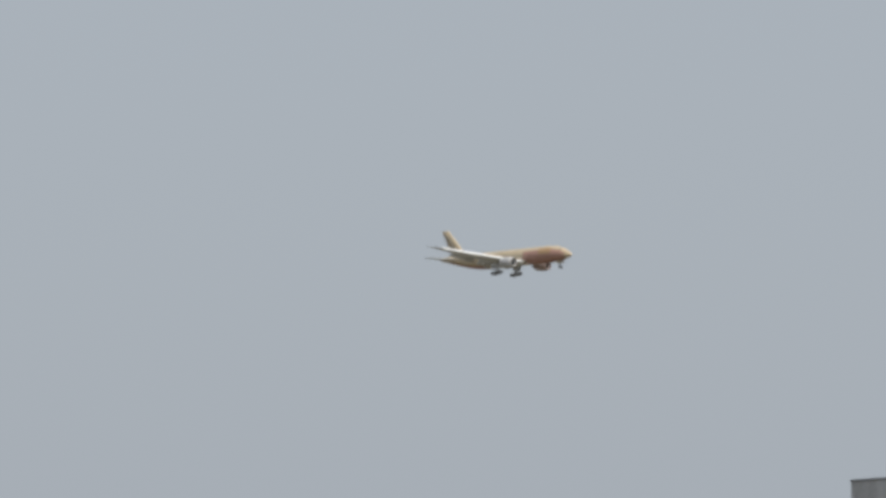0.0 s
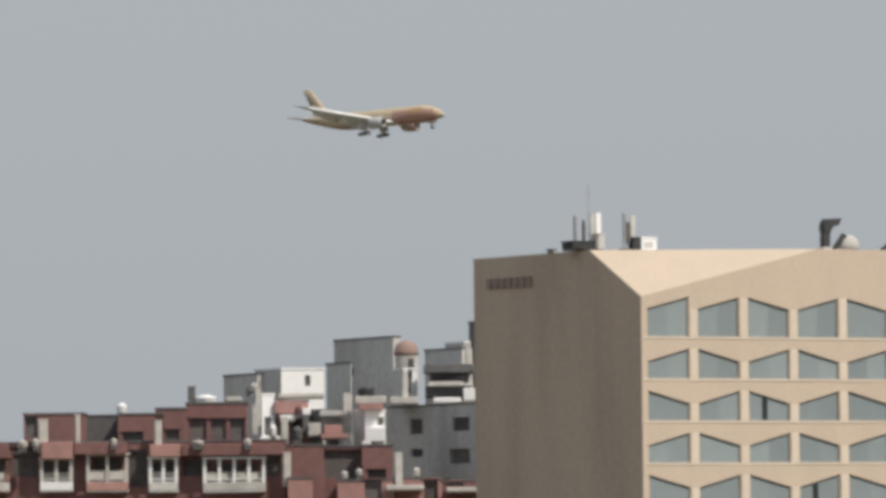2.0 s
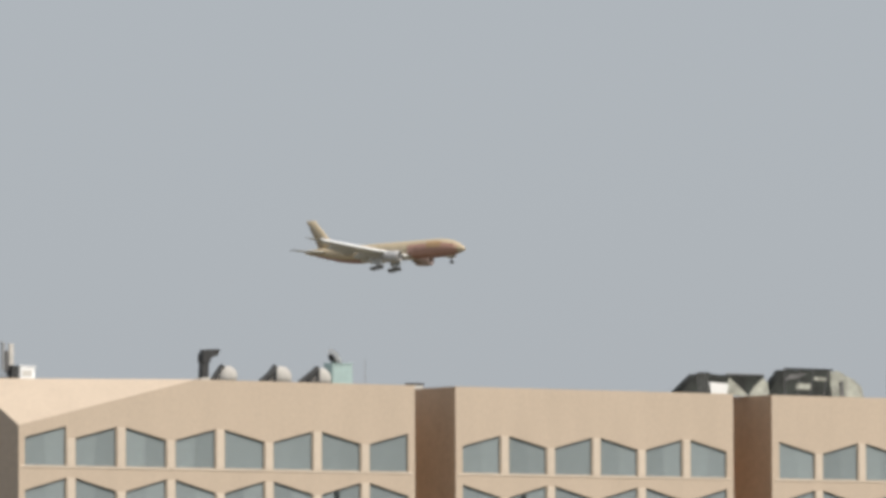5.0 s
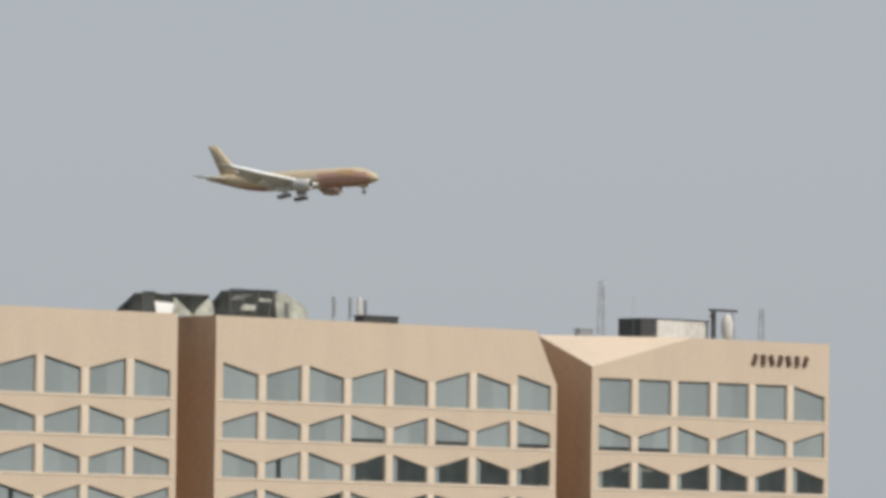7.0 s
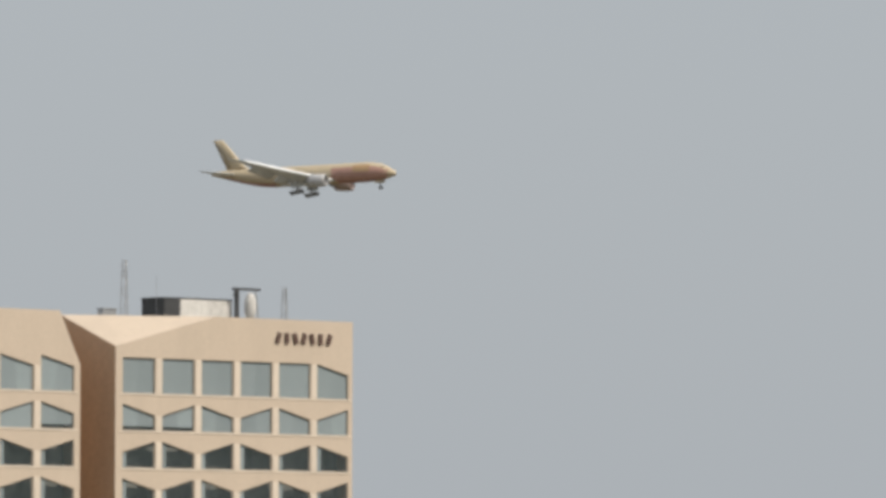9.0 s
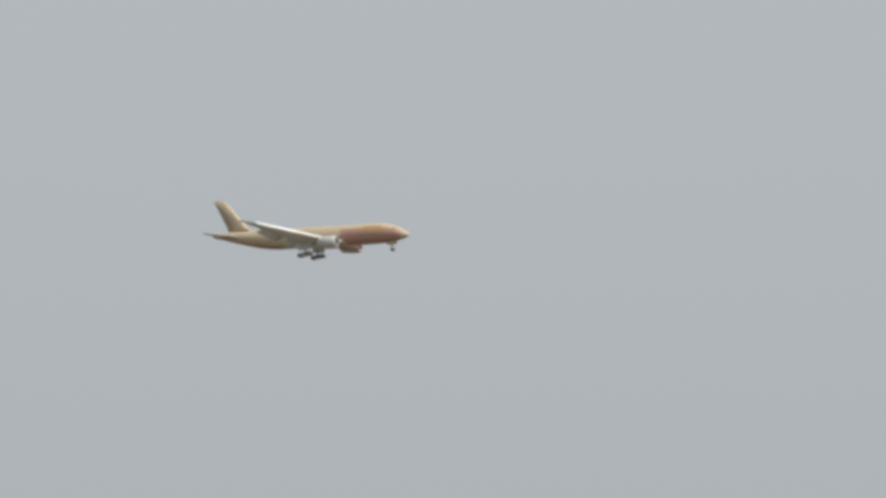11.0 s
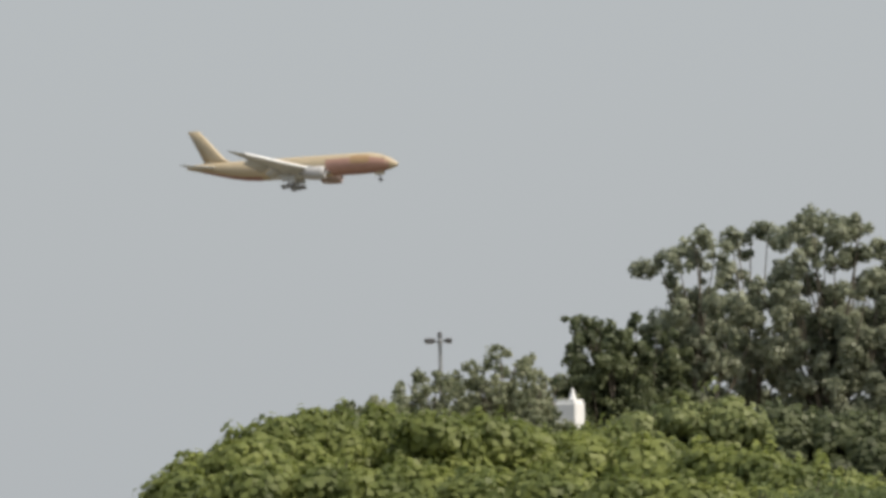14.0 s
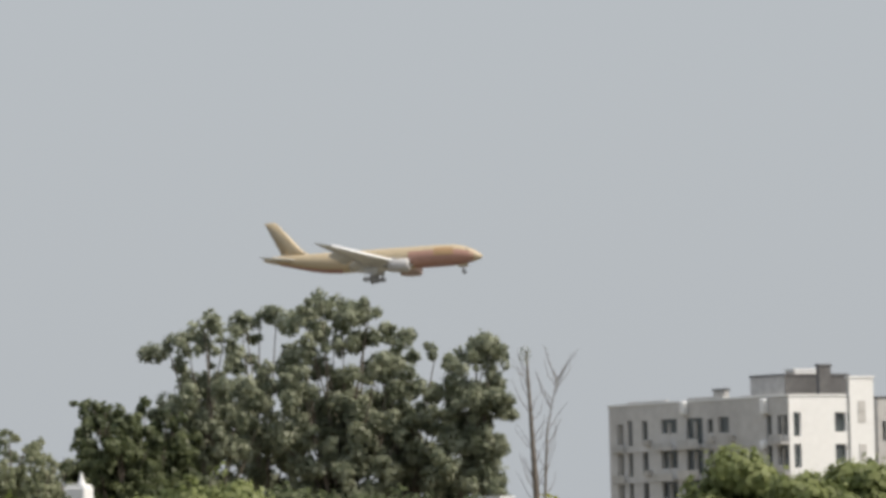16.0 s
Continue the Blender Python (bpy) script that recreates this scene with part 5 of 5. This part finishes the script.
tree(-7.94, -14, 6.90, 1.2, 5.48, HAZED_SAGE_LEAF, 24, LIGHT, 11, 0.24, 0.17, 0.5, 1.0)


def bare_tree(u, v, top, seed):
    rng = random.Random(seed)
    t = thing("bare_tree", GROVE @ pose(u, v, 0), "leafless grey tree with thin upright branches", "tree")
    part("trunk", limb_bar(bmesh.new(), [Vector((0, 0, -0.2)), Vector((0.05, 0, top * 0.45)), Vector((-0.1, 0, top * 0.7)), Vector((-0.25, 0, top * 0.97))], 0.2, 0.035, 8), BARK, t)
    part("trunk", limb_bar(bmesh.new(), [Vector((0.1, 0, top * 0.3)), Vector((0.35, 0.1, top * 0.5)), Vector((0.5, 0, top * 0.72)), Vector((1.0, 0, top * 0.89))], 0.08, 0.012, 7), BARK, t)
    for k in range(40):
        f = rng.uniform(0.02, 0.98)
        s = rng.choice((-1, 1))
        path = (Vector((0.05, 0, top * 0.45)), Vector((-0.1, 0, top * 0.7)), Vector((-0.25, 0, top * 0.97))) if k % 2 else (Vector((0.35, 0.1, top * 0.5)), Vector((0.5, 0, top * 0.72)), Vector((1.0, 0, top * 0.89)))
        base = path[0].lerp(path[1], f * 2) if f < 0.5 else path[1].lerp(path[2], f * 2 - 1)
        mid = base + Vector((s * rng.uniform(0.15, 0.45), rng.uniform(-0.3, 0.3), rng.uniform(0.3, 0.7)))
        end = mid + Vector((s * rng.uniform(0.1, 0.5), rng.uniform(-0.2, 0.2), rng.uniform(0.4, 1.0)))
        part("twig", limb_bar(bmesh.new(), [base, mid, end], 0.02, 0.006, 5), BARK, t)
    clumps = [((-0.3, 0, top * 0.96), (0.28, 0.2, 0.4), 0.8)]
    ob = new("leaf_tuft", leaf_mesh("leaf_tuft", clumps, 0.14, 60, HAZED_GUM_LEAF, seed))
    ob.parent = t


tree(-2.19, -20, 6.42, 0.55, 4.93, HAZED_SAGE_LEAF, 25, LIGHT, 8, 0.24, 0.17, 0.5, 1.0)
bare_tree(17.06, 38, 13.02, 31)

# the thicket: place along the view, distance, top, half width, foliage
GREEN = "dense yellow-green leafy shrub in the thicket"
seed = 100
for u, v, z, half, mat, words in (
        (-10.62, -70, 4.12, 0.7, BUSH_LEAF, GREEN), (-9.5, -72, 4.6, 0.85, BUSH_LEAF, GREEN), (-8.42, -70, 5.08, 1.0, BUSH_LEAF, GREEN),
        (-7.26, -68, 5.37, 1.0, BUSH_LEAF, GREEN), (-6.00, -66, 5.31, 1.1, BUSH_LEAF, GREEN), (-4.61, -68, 5.12, 1.1, BUSH_LEAF, GREEN),
        (-3.32, -66, 5.14, 1.1, BUSH_LEAF, GREEN), (-2.00, -64, 4.73, 1.2, BUSH_LEAF, GREEN), (-0.50, -66, 4.49, 1.2, BUSH_LEAF, GREEN),
        (0.99, -66, 4.36, 1.2, BUSH_LEAF, GREEN), (2.42, -70, 4.07, 1.2, BUSH_LEAF, GREEN), (3.83, -72, 3.90, 1.1, BUSH_LEAF, GREEN),
        (5.06, -74, 3.51, 1.0, BUSH_LEAF, GREEN), (6.20, -74, 3.19, 1.0, BUSH_LEAF, GREEN),
        (-10.16, -80, 3.42, 1.1, BUSH_LEAF, GREEN), (-8.30, -84, 3.74, 1.2, BUSH_LEAF, GREEN), (-6.55, -84, 3.75, 1.2, BUSH_LEAF, GREEN),
        (-4.80, -84, 3.57, 1.2, BUSH_LEAF, GREEN), (-2.87, -86, 3.29, 1.2, BUSH_LEAF, GREEN), (-1.27, -86, 3.37, 1.2, BUSH_LEAF, GREEN),
        (0.45, -88, 3.17, 1.2, BUSH_LEAF, GREEN), (2.17, -88, 2.99, 1.2, BUSH_LEAF, GREEN), (3.61, -88, 2.81, 1.1, BUSH_LEAF, GREEN),
        (-0.21, -40, 5.29, 1.5, BUSH_LEAF, GREEN), (3.23, -30, 6.41, 1.8, OLIVE_LEAF, "olive-green shrub under the gum trees"), (1.20, -30, 5.73, 1.4, OLIVE_LEAF, "olive-green shrub under the gum trees"),
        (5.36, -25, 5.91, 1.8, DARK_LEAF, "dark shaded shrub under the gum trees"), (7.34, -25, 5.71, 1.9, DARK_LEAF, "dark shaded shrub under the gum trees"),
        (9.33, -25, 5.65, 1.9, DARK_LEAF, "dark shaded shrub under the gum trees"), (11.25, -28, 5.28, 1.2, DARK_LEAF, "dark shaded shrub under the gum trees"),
        (11.06, -50, 4.79, 1.1, YELLOW_LEAF, "bright yellow-green flowering shrub"), (12.51, -50, 4.84, 1.2, YELLOW_LEAF, "bright yellow-green flowering shrub"), (14.28, -50, 4.75, 1.3, YELLOW_LEAF, "bright yellow-green flowering shrub"),
        (16.04, -48, 4.67, 1.3, BUSH_LEAF, GREEN), (18.70, -40, 6.27, 1.9, OLIVE_LEAF, "rounded olive-green shrub before the flats"), (20.54, -42, 5.77, 1.5, OLIVE_LEAF, "rounded olive-green shrub before the flats"),
        (22.42, -40, 6.19, 1.6, OLIVE_LEAF, "rounded olive-green shrub before the flats"), (24.27, -40, 5.90, 1.6, OLIVE_LEAF, "rounded olive-green shrub before the flats")):
    seed += 1
    shrub(u, v, z, half, mat, seed, words)
SMOOTH = "fine-leaved soft green hedge shrub"
for u, v, z in ((4.12, -120, 2.68), (5.33, -122, 2.71), (6.70, -120, 2.64), (7.87, -122, 2.65),
                (9.27, -120, 2.61), (10.56, -120, 2.59), (3.09, -118, 2.45)):
    seed += 1
    shrub(u, v, z, 0.95, HEDGE_LEAF, seed, SMOOTH, 0.12, 0.36, 80)


# ---- street lamp and white walls behind the thicket ----
def make_lamp(u, v, top, arm):
    t = thing("street_lamp", GROVE @ pose(u, v, 0), "twin-headed grey street lamp above the trees", "street lamp")
    part("pole", a_tube((0, 0, -0.1), (0, 0, top), 0.11, 0.06, 10), STEEL, t)
    for s, k in ((-1, 1.0), (1, 0.8)):
        part("arm", a_tube((0, 0, top - 0.25), (s * arm * 0.5, 0, top - 0.12), 0.04, 0.035, 6), STEEL, t)
        head = part("lamp_head", a_box(s * arm * 0.35, s * arm * k * 1.1, -0.16, 0.16, top - 0.24, top - 0.08, bevel=0.04), DARK_GREY, t)
        part("lens", a_box(s * arm * 0.45, s * arm * k, -0.12, 0.12, top - 0.27, top - 0.242), OFFWHITE, head)
    part("cap", a_tube((0, 0, top - 0.05), (0, 0, top + 0.14), 0.1, 0.06, 8), DARK_GREY, t)


make_lamp(-5.80, 0, 9.27, 0.5)
u0, u1, z0, z1 = -1.56, -0.81, 5.23, 6.50
SHRINE = thing("white_tower", GROVE @ pose((u0 + u1) / 2, -16, 0, 0, 0, -25), "white plastered tower with a small pointed top", "tower")
w = (u1 - u0) / 2
part("wall", a_box(-w, w, -w, w, 0, z1, bevel=0.04), WHITE, SHRINE)
part("cornice", a_box(-w + 0.05, w - 0.05, -w + 0.05, w - 0.05, z1, z1 + 0.1, bevel=0.02), WHITE, SHRINE)
part("spire", a_tube((w * 0.3, 0, z1 + 0.1), (w * 0.3, 0, z1 + 0.5), 0.13, 0.02, 10), WHITE, SHRINE)
u0, u1, z0, z1 = -3.29, -1.62, 5.58, 6.83
WALLED = thing("low_house", GROVE @ pose(u0, 6, 0), "low grey plastered house behind the thicket", "building")
part("wall", a_box(0, u1 - u0, 0, 5, 0, z1), GREY, WALLED)
part("roof", a_box(-0.15, u1 - u0 + 0.15, -0.15, 5.15, z1, z1 + 0.15), OFFWHITE, WALLED)
u0, u1, z0, z1 = 11.63, 12.67, 5.35, 5.76
SHED = thing("white_shed", GROVE @ pose(u0, -18, 0, 0, 0, -20), "small white shed half hidden by shrubs", "shed")
part("wall", a_box(0, u1 - u0, 0, 1.6, 0, z1, bevel=0.03), WHITE, SHED)
part("roof", a_box(-0.05, u1 - u0 + 0.05, -0.06, 1.66, z1, z1 + 0.06), WHITE, SHED)


# ---- what moves ----
def motions():
    start, speed = Vector((44.24, 2563.23, 163.43)), Vector((64.468, -50.514, -3.709))
    eye = Vector((0, 0, EYE_Z))
    ahead = Vector((0.68, -0.59, -0.15))
    rows = []
    for k in range(33):
        t = k * 0.5
        p = eye + (start - eye + speed * t) * (1.045 - 0.0022 * t) + ahead
        rows.append((t, pose(p.x, p.y, p.z, -1.0, -1.95, -40.9)))
    walk(AIRCRAFT, rows)


motions()
